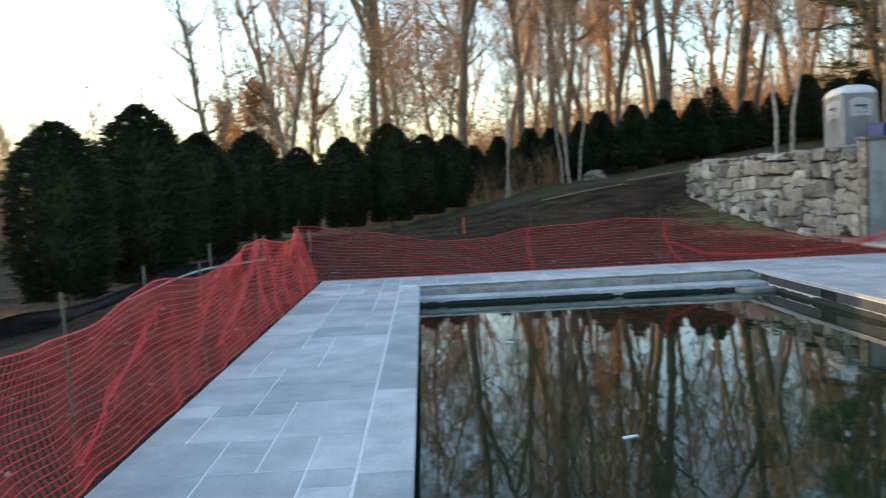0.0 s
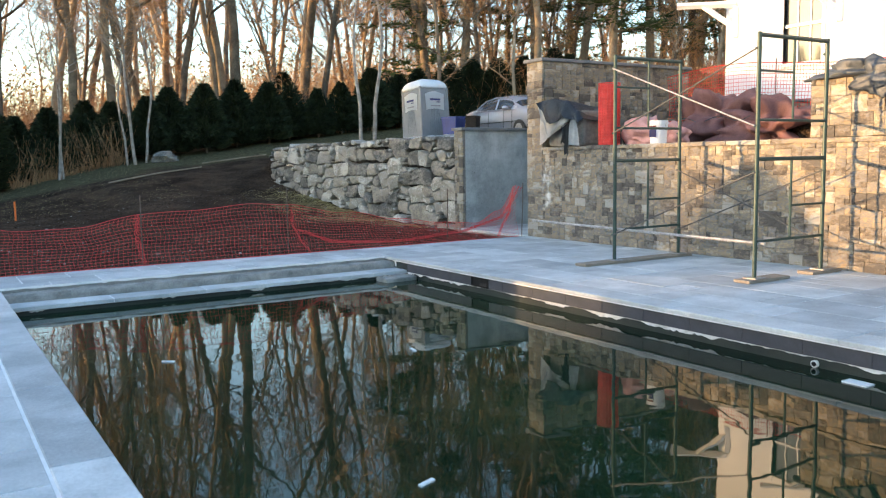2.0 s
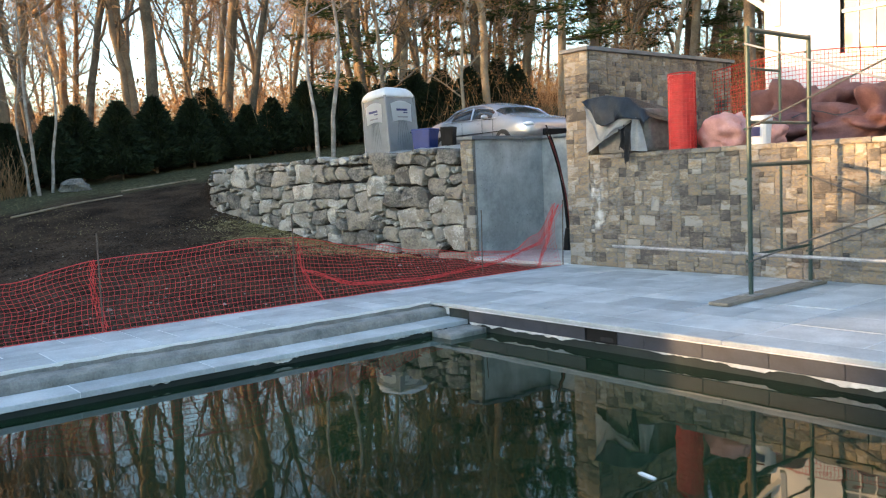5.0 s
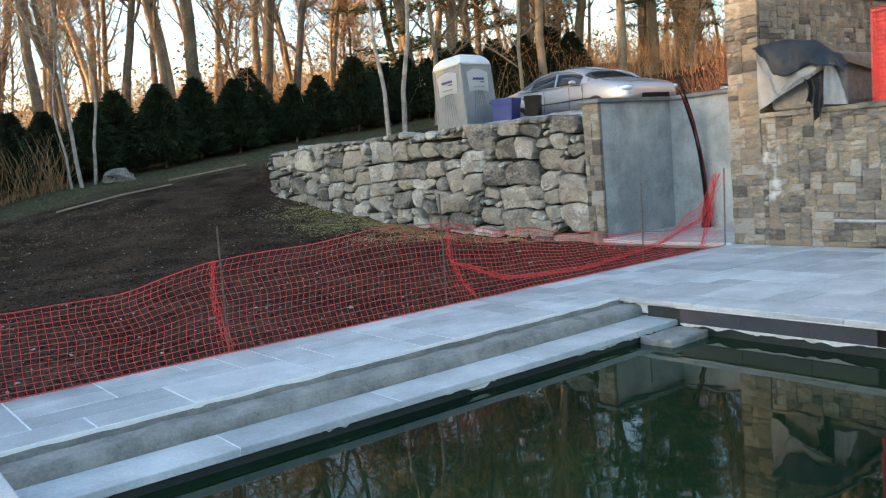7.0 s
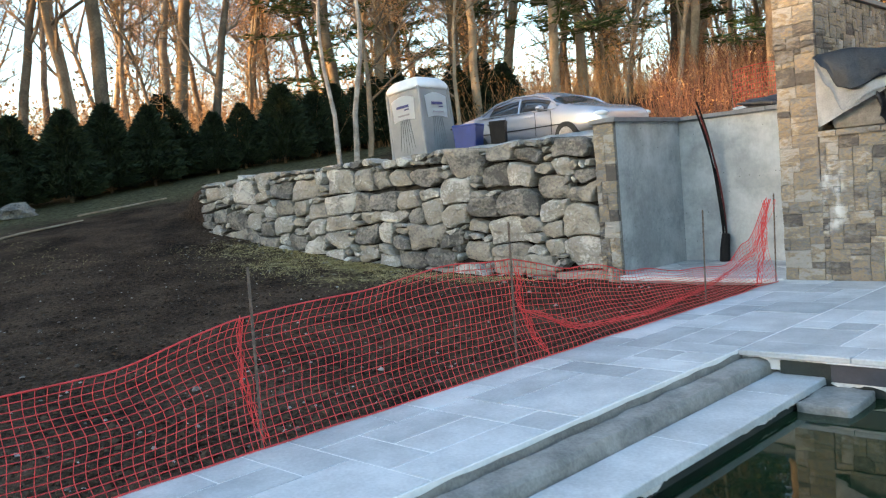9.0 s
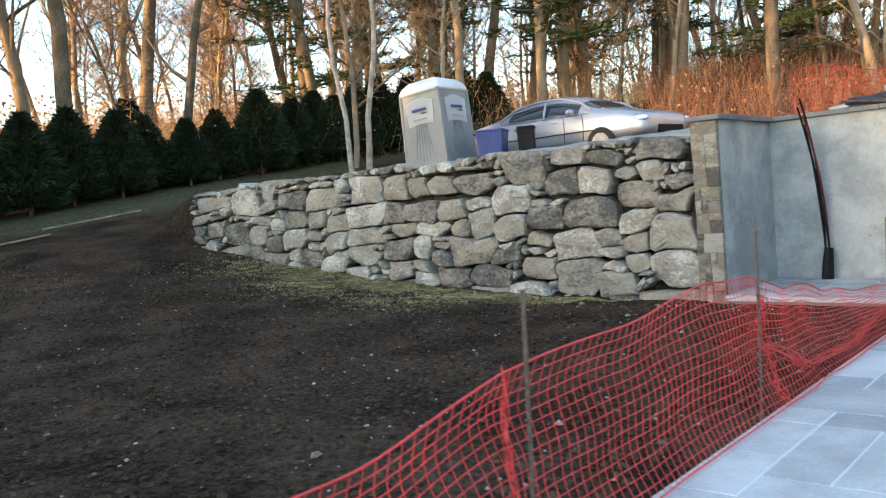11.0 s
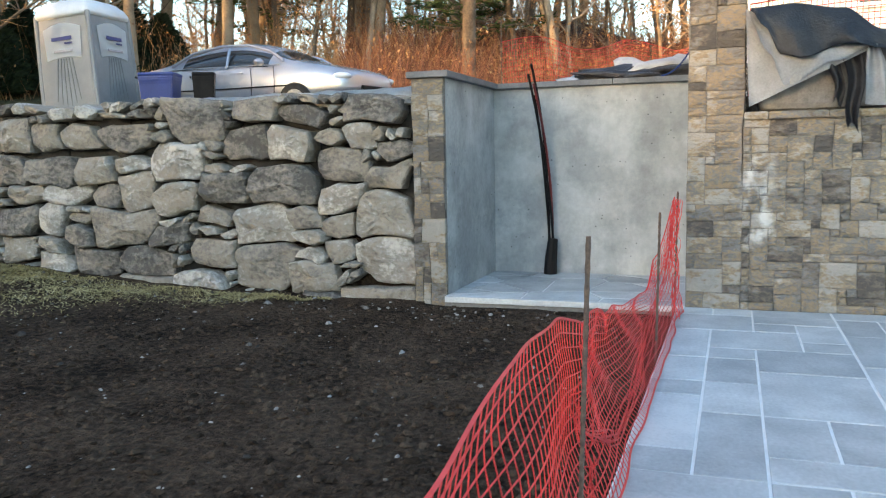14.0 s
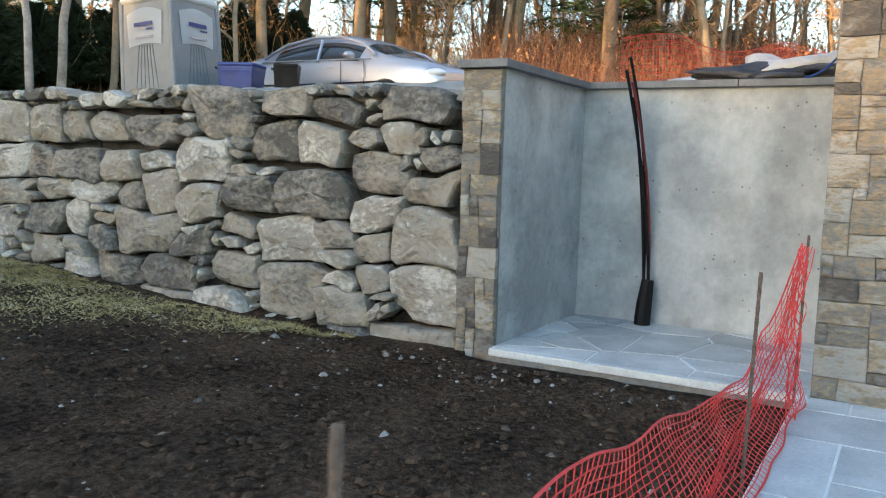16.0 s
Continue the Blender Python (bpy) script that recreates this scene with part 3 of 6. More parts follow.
# the concrete niche
bm = bmesh.new()
add_box(bm, NICHE_X, NICHE_X + 0.25, PIL_Y1, PIER_Y1 - 0.02, -0.2, CAP_Z)
add_box(bm, WALL_X + 0.06, NICHE_X, NICHE_Y1, PIER_Y1 - 0.02, -0.2, CAP_Z)
wall_niche = tagged(part("wall_niche", bm, CONCRETE), "bare grey poured concrete shower niche with form marks", "wall", kind="structure")
pier = tagged(part("pier_core", box(WALL_X + 0.01, WALL_X + 0.058, NICHE_Y1 + 0.005, PIER_Y1, -0.2, CAP_Z), MORTAR), "narrow squared stone pier closing the niche wall", "pier", kind="structure")
veneer("x", NICHE_Y1, PIER_Y1, -0.1, CAP_Z, WALL_X, 36, pier, None, 0.08, [(2, 2), (2, 1), (2, 2), (3, 2), (1, 1), (2, 3), (4, 2), (1, 2), (3, 3)])
niche_cap = tagged(empty("niche_cap"), "dark bluestone capping slabs on the niche walls", "capping", kind="structure")
for b in ((WALL_X - 0.06, NICHE_X - 0.06, NICHE_Y1 - 0.06, PIER_Y1 + 0.04), (NICHE_X - 0.06, NICHE_X + 0.3, PIL_Y1 + 0.003, 15.3), (NICHE_X - 0.06, NICHE_X + 0.3, 15.306, PIER_Y1 + 0.04)):
    part("cap_slab", box(*b, CAP_Z + 0.001, CAP_Z + 0.062, 0.006), CAPSTONE, niche_cap)
bm = box(WALL_X - 0.02, NICHE_X, PIL_Y1, NICHE_Y1, -0.25, 0.012)
niche_floor = tagged(part("niche_floor", bm, GROUT), "irregular bluestone niche floor with pale joints", "floor", kind="structure")


def crazy_paving(x0, x1, y0, y1, z, n, seed, parent):
    """Irregular slabs: cells of scattered seeds, each pulled in for its joint."""
    rng = random.Random(seed)
    seeds = [(rng.uniform(x0, x1), rng.uniform(y0, y1)) for _ in range(n)]
    for i, (sx, sy) in enumerate(seeds):
        poly = [Vector((x0, y0)), Vector((x1, y0)), Vector((x1, y1)), Vector((x0, y1))]
        for k, (qx, qy) in enumerate(seeds):
            if k == i:
                continue
            d = Vector((qx - sx, qy - sy))
            m = Vector((sx + qx, sy + qy)) / 2 - d.normalized() * 0.012
            out = []
            for a, b in zip(poly, poly[1:] + poly[:1]):
                fa, fb = (a - m).dot(d), (b - m).dot(d)
                if fa <= 0:
                    out.append(a)
                if fa * fb < 0:
                    out.append(a + (b - a) * (fa / (fa - fb)))
            poly = out
            if len(poly) < 3:
                break
        if len(poly) < 3:
            continue
        m = len(poly)
        raw("flagstone", [(p.x, p.y, z) for p in poly] + [(p.x, p.y, z + 0.03) for p in poly], [tuple(range(m, 2 * m))] + [(k, (k + 1) % m, m + (k + 1) % m, m + k) for k in range(m)], BLUESTONE, parent)


part("edge_slab", box(WALL_X - 0.085, WALL_X - 0.024, PIL_Y1 + 0.003, NICHE_Y1 - 0.003, -0.035, 0.021, 0.006), BLUESTONE, niche_floor)
part("footing", box(WALL_X - 0.07, WALL_X - 0.024, PIL_Y1 + 0.003, NICHE_Y1 - 0.003, -0.25, -0.037), MORTAR, niche_floor)
crazy_paving(WALL_X - 0.02, NICHE_X, PIL_Y1, NICHE_Y1, -0.01, 20, 5, niche_floor)


# ---- the boulder wall ----
def wall_line(y):
    return 8.98 - 0.035 * max(0.0, y - 19)


rng = random.Random(77)
core = bmesh.new()
ys = [PIER_Y1 + 0.02 + i * (27.2 - PIER_Y1 - 0.02) / 12 for i in range(13)]
for ya, yb in zip(ys, ys[1:]):
    xa = wall_line((ya + yb) / 2)
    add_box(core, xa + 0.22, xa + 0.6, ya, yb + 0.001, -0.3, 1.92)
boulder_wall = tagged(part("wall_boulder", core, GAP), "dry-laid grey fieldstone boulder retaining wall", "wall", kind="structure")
BW_TOP = 2.03
y_end = 27.3


def base_at(y):
    return lie(8.6, y) - 0.02


def cleft_stone(poly, rng, seed):
    """A split fieldstone filling a polygon, in wall coordinates (along, up, out): flat cleft planes, worn edges."""
    cu, cw = sum(p[0] for p in poly) / len(poly), sum(p[1] for p in poly) / len(poly)
    shape = []
    for (p, q), (r, s) in zip(poly, poly[1:] + poly[:1]):
        ln = math.hypot(r - p, s - q)
        for t in ((0.0, 0.2, 0.4, 0.6, 0.8) if ln > 0.2 else (0.0, 0.5) if ln > 0.06 else (0.0,)):
            shape.append((p + (r - p) * t - cu, q + (s - q) * t - cw))
    n, out = len(shape), rng.uniform(0.12, 0.19)
    small = min(1.0, max(abs(p) for p, q in shape) / 0.22)
    planes = [(rng.uniform(0.0, 0.18), rng.uniform(-0.34, 0.34), rng.uniform(-0.3, 0.42)) for _ in range(4)]
    v = []
    for r, h in ((0.97, -1.3), (1.0, 0.0), (1.0, 0.6), (0.98, 0.82), (0.93, 0.95), (0.8, 1.0), (0.58, 1.0), (0.38, 1.0), (0.18, 1.0)):
        for p, q in shape:
            k = r * (1 + 0.05 * noise.noise(Vector((p * 8, q * 8, seed))) + 0.02 * noise.noise(Vector((p * 30, q * 30, seed + h))))
            a, b = p * k, q * k
            face = max(0.45, min(1 + off + (gx * a + gy * b) / out * 0.8 for off, gx, gy in planes))
            face += 0.16 * small * noise.noise(Vector((a * 6, b * 9, seed))) + 0.1 * noise.noise(Vector((a * 17, b * 24, seed))) + 0.05 * noise.noise(Vector((a * 45, b * 55, seed)))
            v.append((cu + a, cw + b, out * (h * face if h > 0 else h)))
    v.append((cu, cw, sum(w[2] for w in v[-n:]) / n))
    f = []
    for i in range(8):
        f += [(i * n + k, i * n + (k + 1) % n, (i + 1) * n + (k + 1) % n, (i + 1) * n + k) for k in range(n)]
    f += [(8 * n + k, 8 * n + (k + 1) % n, len(v) - 1) for k in range(n)]
    return v, f


shifts = {}


def bed_corner(a, b):
    """A joint's meeting point, moved the same way for each stone that shares it."""
    key = (round(a * 200), round(b * 200))
    if key not in shifts:
        shifts[key] = (rng.uniform(-0.075, 0.075), rng.uniform(-0.046, 0.046))
    return a + shifts[key][0], b + shifts[key][1]


def stone_outline(a0, b0, a1, b1, rng):
    """A block between its joints, with corners knocked off and edges that are not quite square."""
    g = rng.uniform(0.004, 0.011)
    quad = [bed_corner(*c) for c in ((a0, b0), (a1, b0), (a1, b1), (a0, b1))]
    mx, my = sum(p for p, q in quad) / 4, sum(q for p, q in quad) / 4
    quad = [Vector((p - math.copysign(g, p - mx), q - math.copysign(g, q - my))) for p, q in quad]
    out = []
    for k, c in enumerate(quad):
        for other in (quad[k - 1], quad[(k + 1) % 4]):
            d = other - c
            cut = min(rng.choice((0.03, 0.05, 0.07, 0.1, 0.15)) * rng.uniform(0.7, 1.4), 0.42 * d.length)
            out.append(tuple(c + d.normalized() * cut))
    return out


SIZES = [(5, 3), (6, 3), (5, 3), (6, 4), (7, 4), (4, 3), (5, 2), (4, 2), (7, 3), (3, 2), (4, 3), (6, 3), (3, 1), (2, 1), (5, 4), (5, 3)]
wide = y_end - PIER_Y1 - 0.02
for a0, b0, a1, b1 in ashlar(wide, 2.27, 0.113, rng, SIZES):
    y0 = PIER_Y1 + 0.02
    poly = stone_outline(y0 + a0, b0 - 0.25, y0 + a1, b1 - 0.25, rng)
    cu = sum(p[0] for p in poly) / len(poly)
    if max(p[1] for p in poly) > base_at(cu) - 0.03:
        v, f = cleft_stone(poly, rng, rng.uniform(0, 100))
        v = [(p + 0.09 * noise.noise(Vector((p * 1.9, q * 3.4, 1))), q + (0.07 * noise.noise(Vector((p * 1.7, q * 2.2, 6))) + 0.035 * noise.noise(Vector((p * 4.2, q * 1.6, 9)))) * smooth(2.1, 1.7, q), o) for p, q, o in v]
        raw("boulder", [(wall_line(p) + 0.16 - o, max(p, PIER_Y1 + 0.012), q - 0.1 * smooth(25.6, 27.3, p) * max(0.0, q)) for p, q, o in v], [g[::-1] for g in f], BOULDER, boulder_wall)
# flat stones along the top
tops = tagged(empty("wall_top_stones"), "flat fieldstones laid along the boulder wall top", "capping", kind="structure")
y = PIER_Y1 + 0.05
while y < y_end - 0.2:
    w = rng.uniform(0.4, 0.8)
    bm = blob(wall_line(y) + 0.42, y + w / 2, BW_TOP - 0.13, 0.34, w / 2 + 0.02, 0.07, 0.35, 3, rng.uniform(0, 50))
    part("flat_stone", bm, BOULDER, tops)
    y += w


# ---- the orange safety fence ----
def curve_at(stops, s):
    """Smooth value between (place, value) stops."""
    if s <= stops[0][0]:
        return stops[0][1]
    for (a, va), (b, vb) in zip(stops, stops[1:]):
        if s <= b:
            t = (s - a) / (b - a)
            t = t * t * (3 - 2 * t)
            return va + (vb - va) * t
    return stops[-1][1]


def net_panel(parent, place, length, rows, cell, r, name="net"):
    """A plastic mesh: strands both ways over the surface place(s, h)."""
    n = round(length / cell)
    verts, faces = [], []

    def strand(pts, rad):
        k0 = len(verts)
        for i, p in enumerate(pts):
            d = (pts[min(i + 1, len(pts) - 1)] - pts[max(i - 1, 0)]).normalized()
            a = d.cross(Vector((0.3, 0.2, 1))).normalized() * rad
            b = d.cross(a)
            verts.extend((p + a, p - 0.5 * a + 0.87 * b, p - 0.5 * a - 0.87 * b))
        for i in range(len(pts) - 1):
            q = k0 + 3 * i
            faces.extend((q + k, q + (k + 1) % 3, q + 3 + (k + 1) % 3, q + 3 + k) for k in range(3))

    for j in range(rows + 1):
        strand([place(length * i / n, j / rows) for i in range(n + 1)], r * (1.9 if j in (0, rows) else 1.0))
    for i in range(n + 1):
        strand([place(length * i / n, j / rows) for j in range(rows + 1)], r * 0.8)
    return raw(name, verts, faces, NETTING, parent)


def rebar(x, y, z0, z1, parent, lean=(0, 0), r=0.008):
    n = 40
    pts = [(x + lean[0] * i / n, y + lean[1] * i / n, z0 + (z1 - z0) * i / n) for i in range(n + 1)]
    return part("stake", tube(pts, [r * (1.18 if i % 2 else 0.95) for i in range(n + 1)], 8), RUST, parent, "rusty ribbed steel stake")


LEFT_TOP = [(-4, 0.8), (0, 0.85), (3.6, 0.82), (4.6, 0.8), (6.1, 0.93), (7.4, 0.84), (9.9, 1.0), (12, 0.86), (14.6, 0.98)]


def left_net(s, h):
    y = -4 + s
    top = curve_at(LEFT_TOP, y)
    x = -1.93 - 0.06 * h - 0.16 * (1 - h) * h * 3 * (0.4 + noise.noise(Vector((y * 0.5, h, 2)))) - 0.25 * smooth(12.5, 14.6, y) * h
    fold = 0.05 * noise.noise(Vector((y * 2.2, h * 2.5, 7)))
    return Vector((x + fold, y + 0.1 * noise.noise(Vector((y, h * 3, 1))), -0.03 + (top + 0.03) * h + 0.02 * noise.noise(Vector((y * 1.5, h * 2, 4)))))


FAR_TOP = [(-2.2, 0.98), (-1.2, 0.82), (0.4, 0.6), (1.0, 0.6), (1.82, 0.76), (2.6, 0.78), (3.5, 0.84), (4.2, 0.8), (5.2, 0.63), (6.3, 0.46), (7.2, 0.35), (7.95, 0.29), (8.4, 0.5), (8.85, 1.0)]
FAR_OUT = [(-2.2, 0.2), (0, 0.13), (3.0, 0.1), (4.3, 0.14), (6.0, 0.26), (7.4, 0.26), (8.3, 0.2), (8.85, 0.08)]


def far_net(s, h):
    x = -2.2 + s
    top = curve_at(FAR_TOP, x)
    y = 14.45 + curve_at(FAR_OUT, x) * h + 0.3 * h * (1 - h) * (0.6 + 1.0 * noise.noise(Vector((x * 0.6, h, 12)))) + 0.04 * noise.noise(Vector((x * 2.0, h * 2.5, 17)))
    for post, width in ((1.82, 0.22), (4.3, 0.3), (-0.3, 0.2), (8.6, 0.25)):
        d = (x - post) / width
        x += -0.45 * (x - post) * math.exp(-d * d) * (1 - 0.35 * h)
    return Vector((x + 0.06 * noise.noise(Vector((x, h * 3, 1))), y, 0.012 + (top - 0.012) * h + 0.02 * h * noise.noise(Vector((x * 1.5, h * 2, 4)))))


fence_left = tagged(empty("safety_fence"), "sagging orange plastic mesh fence along the pool deck", "fence", group="orange site fencing")
net_panel(fence_left, left_net, 18.6, 19, 0.05, 0.0036)
for y, top in ((0.2, 1.0), (4.6, 1.02), (7.4, 0.95), (9.9, 1.1), (14.55, 1.1)):
    rebar(-2.02 if y < 12 else -2.2, y, -0.3, top, fence_left)
fence_far = tagged(empty("safety_fence"), "slumped orange plastic mesh fence between deck and soil", "fence", group="orange site fencing")
net_panel(fence_far, far_net, 11.0, 15, 0.058, 0.003)
for x, y, top, lean in ((-0.3, 14.7, 0.9, (0, 0)), (1.86, 14.53, 1.04, (0.0, -0.04)), (4.14, 14.52, 1.1, (-0.01, -0.04)), (7.2, 14.53, 0.96, (0.02, -0.02)), (8.9, 14.52, 1.02, (0.03, -0.02))):
    rebar(x, y, -0.3, top, fence_far, lean)


def gathered(parent, path, seed, strands=9, r=0.0035):
    """A twisted bunch where the mesh has been pulled together."""
    rng = random.Random(seed)
    bm = bmesh.new()
    pts = [Vector(p) for p in path]
    for k in range(strands):
        off = Vector((rng.uniform(-0.05, 0.05), rng.uniform(-0.05, 0.05), rng.uniform(-0.03, 0.03)))
        line = []
        for i in range(25):
            t = i / 24 * (len(pts) - 1)
            a = min(int(t), len(pts) - 2)
            p = pts[a].lerp(pts[a + 1], t - a)
            line.append(p + off * math.cos(i * 0.55 + k) + Vector((0, 0, 0.012 * math.sin(i * 1.3 + k * 2))))
        add_tube(bm, line, r, 4)
    return part("gathered_mesh", bm, NETTING, parent)


gathered(fence_far, [(4.3, 14.52, 0.4), (4.9, 14.5, 0.15), (6.2, 14.54, 0.08), (7.6, 14.6, 0.16), (8.5, 14.56, 0.4), (8.85, 14.5, 0.95)], 3, 9, 0.0028)
gathered(fence_far, [(1.82, 14.57, 0.74), (1.8, 14.57, 0.4), (1.9, 14.54, 0.02)], 4, 6, 0.0028)
gathered(fence_far, [(4.2, 14.5, 0.72), (4.25, 14.52, 0.4), (4.5, 14.5, 0.02)], 5, 6, 0.0028)
gathered(fence_far, [(8.7, 14.5, 0.95), (8.6, 14.5, 0.5), (8.3, 14.46, 0.03)], 6, 8, 0.003)
gathered(fence_left, [(-2.0, 9.9, 0.98), (-1.95, 8.8, 0.55), (-1.95, 7.6, 0.15)], 7, 12)
gathered(fence_left, [(-2.0, 6.2, 0.75), (-1.98, 5.2, 0.4), (-1.95, 4.5, 0.1)], 8, 8)


# ---- scaffold ----
def scaffold_frame(parent, y, z0, height, x0, x1, name, upper):
    fr = part(name, tube([(x0, y, z0), (x0, y, z0 + height)], 0.025, 10), STEEL_GREEN, parent, "dark green steel scaffold frame")
    part("post", tube([(x1, y, z0), (x1, y, z0 + height)], 0.025, 10), STEEL_GREEN, fr)
    part("top_rail", tube([(x0, y, z0 + height - 0.03), (x1, y, z0 + height - 0.03)], 0.025, 10), STEEL_GREEN, fr)
    part("low_rail", tube([(x0, y, z0 + 0.42), (x1, y, z0 + 0.42)], 0.017, 8), STEEL_GREEN, fr)
    xm = x0 + 0.5 * (x1 - x0)
    part("inner_post", tube([(xm, y, z0 + 0.42), (xm, y, z0 + height - 0.03)], 0.015, 8), STEEL_GREEN, fr)
    a, b, k = (x0, xm, 0.98) if upper else (xm, x1, 0.82)
    part("rung", tube([(a, y, z0 + k), (b, y, z0 + k)], 0.014, 8), STEEL_GREEN, fr)
    for x in (x0, x1):
        for k in (0.35, height - 0.18):
            part("brace_lug", tube([(x, y - 0.03, z0 + k), (x, y + 0.05, z0 + k)], 0.014, 8), STEEL_GREEN, fr)
    return fr


scaffold = tagged(empty("scaffold"), "two-lift green steel tube scaffold beside the stone wall", "scaffold")
SX0, SX1, SYA, SYB, LIFT = 7.33, 8.62, 10.36, 8.05, 1.41
for y in (SYA, SYB):
    for k in (0, 1):
        scaffold_frame(scaffold, y, 0.05 + k * LIFT, LIFT, SX0, SX1, "frame", k == 1)
    for x in (SX0, SX1):
        part("base_plate", box(x - 0.09, x + 0.09, y - 0.09, y + 0.09, 0.04, 0.052), STEEL_GREY, scaffold)
for k in (0, 1):
    for x in (SX0, SX1):
        if x == SX1 and k == 1:
            continue
        a, b = 0.05 + k * LIFT + 0.35, 0.05 + k * LIFT + LIFT - 0.18
        part("cross_brace", tube([(x - 0.03, SYA, a), (x - 0.03, SYB, b)], 0.01, 8), STEEL_DARK, scaffold, "thin dark cross brace")
        if k == 1 or x == SX1:
            part("cross_brace", tube([(x - 0.055, SYA, b), (x - 0.055, SYB, a)], 0.01, 8), STEEL_GREY if k == 1 else STEEL_DARK, scaffold, "thin galvanised cross brace" if k == 1 else "thin dark cross brace")
part("rail", tube([(SX0 + 0.05, SYA + 1.9, 0.5), (SX0 + 0.05, SYB - 0.1, 0.45)], 0.018, 8), STEEL_GREY, scaffold, "long loose grey scaffold rail")
for y, a, b in ((SYA, 6.7, 8.8), (SYB, 7.1, 7.85), (SYB, 8.3, 8.9)):
    tagged(part("sole_board", box(a, b, y - 0.11, y + 0.11, 0.004, 0.04, 0.005), TIMBER), "weathered flat board under the scaffold feet", "board", group="boards under the scaffold")


# ---- portable toilet ----
def portable_toilet(m):
    root = tagged(empty("portable_toilet", m), "grey plastic portable toilet with a white domed roof", "portable toilet")
    w = 0.56
    bm = bmesh.new()
    base = [(-w, -w), (w, -w), (w, w), (-w, w)]
    cut = 0.06
    ring = []
    for (x, y) in base:
        sx, sy = math.copysign(1, x), math.copysign(1, y)
        ring += [(x - sx * cut, y), (x, y - sy * cut)] if sx * sy < 0 else [(x, y - sy * cut), (x - sx * cut, y)]
    ring.sort(key=lambda p: math.atan2(p[1], p[0]))
    lv = []
    for z, k in ((0.12, 1.06), (0.42, 1.05), (0.44, 1.01), (1.2, 1.0), (1.98, 0.94)):
        lv.append([bm.verts.new((x * k, y * k, z)) for x, y in ring])
    for a, b in zip(lv, lv[1:]):
        for k in range(8):
            bm.faces.new((a[k], a[(k + 1) % 8], b[(k + 1) % 8], b[k]))
    body = part("body", bm, TOILET_GREY, root)
    part("skid", box(-0.6, 0.6, -0.6, 0.6, 0, 0.14, 0.03), TOILET_GREY, root)
    bm = bmesh.new()
    lv = []
    for z, k in ((1.95, 1.0), (2.02, 1.02), (2.12, 0.93), (2.22, 0.72), (2.27, 0.4)):
        lv.append([bm.verts.new((x * k, y * k, z)) for x, y in ring])
    for a, b in zip(lv, lv[1:]):
        for k in range(8):
            bm.faces.new((a[k], a[(k + 1) % 8], b[(k + 1) % 8], b[k]))
    bm.faces.new(lv[-1])
    bm.faces.new(lv[0][::-1])
    bmesh.ops.bevel(bm, geom=list(bm.edges), offset=0.012, segments=2, affect="EDGES")
    part("roof", bm, WHITE_PLASTIC, root, "white translucent domed roof", smooth=True)
    for side in (0, 1):
        q = pose(0, 0, 0, 0, 0, 90 * side)
        rot = (lambda p, q=q: tuple(q @ Vector(p)))
        # sign: pale panel with bars for the lettering
        bm = bmesh.new()
        n = 16
        top, low = [], []
        for i in range(n + 1):
            u = -0.38 + 0.76 * i / n
            arc = 0.08 * math.cos(u / 0.38 * math.pi / 2)
            top.append(bm.verts.new(rot((u, -0.565, 1.78 + arc))))
            low.append(bm.verts.new(rot((u * 0.92, -0.572, 1.3 + arc * 0.5))))
        for i in range(n):
            bm.faces.new((low[i], low[i + 1], top[i + 1], top[i]))
        bmesh.ops.solidify(bm, geom=list(bm.faces), thickness=0.006)
        sign = part("sign", bm, HOUSE_WHITE, root, "white sign panel with blue lettering bars")
        for u0, u1, z0, z1, mt in ((-0.2, 0.2, 1.59, 1.645, INK), (0.05, 0.2, 1.53, 1.555, INK), (-0.18, 0.2, 1.41, 1.445, RUST_TXT)):
            a, b = rot((u0, -0.595, 0)), rot((u1, -0.588, 0))
            part("sign_lettering", box(min(a[0], b[0]), max(a[0], b[0]), min(a[1], b[1]), max(a[1], b[1]), z0, z1), mt, sign)
        # pressed ribs fanning down the panel
        for k in range(6):
            t = (k - 2.5) / 2.5
            part("rib", tube([rot((t * 0.14, -0.562, 1.32)), rot((t * 0.24, -0.566, 0.55 + 0.12 * abs(t)))], [0.012, 0.006], 6), RIB_GREY, body)
    # corner posts
    for x, y in base:
        part("corner_post", tube([(x * 0.99, y * 0.99, 0.1), (x * 0.93, y * 0.93, 2.0)], 0.045, 8), TOILET_GREY, root)
    return root


INK = mat("blue_lettering", (0.03, 0.04, 0.15), (0.05, 0.06, 0.2), 5, 0.6, 0.0)
RUST_TXT = mat("faint_lettering", (0.4, 0.36, 0.38), (0.5, 0.46, 0.48), 5, 0.6, 0.0)
RIB_GREY = mat("rib_grey", (0.13, 0.14, 0.15), (0.2, 0.21, 0.22), 5, 0.6, 0.0)
portable_toilet(pose(12.5, 23.85, 1.66, -4.0) @ pose(0, 0, 0, 0, 0, -87) @ Matrix.Diagonal((0.92, 0.92, 1, 1)))

# ---- wheeled bins ----


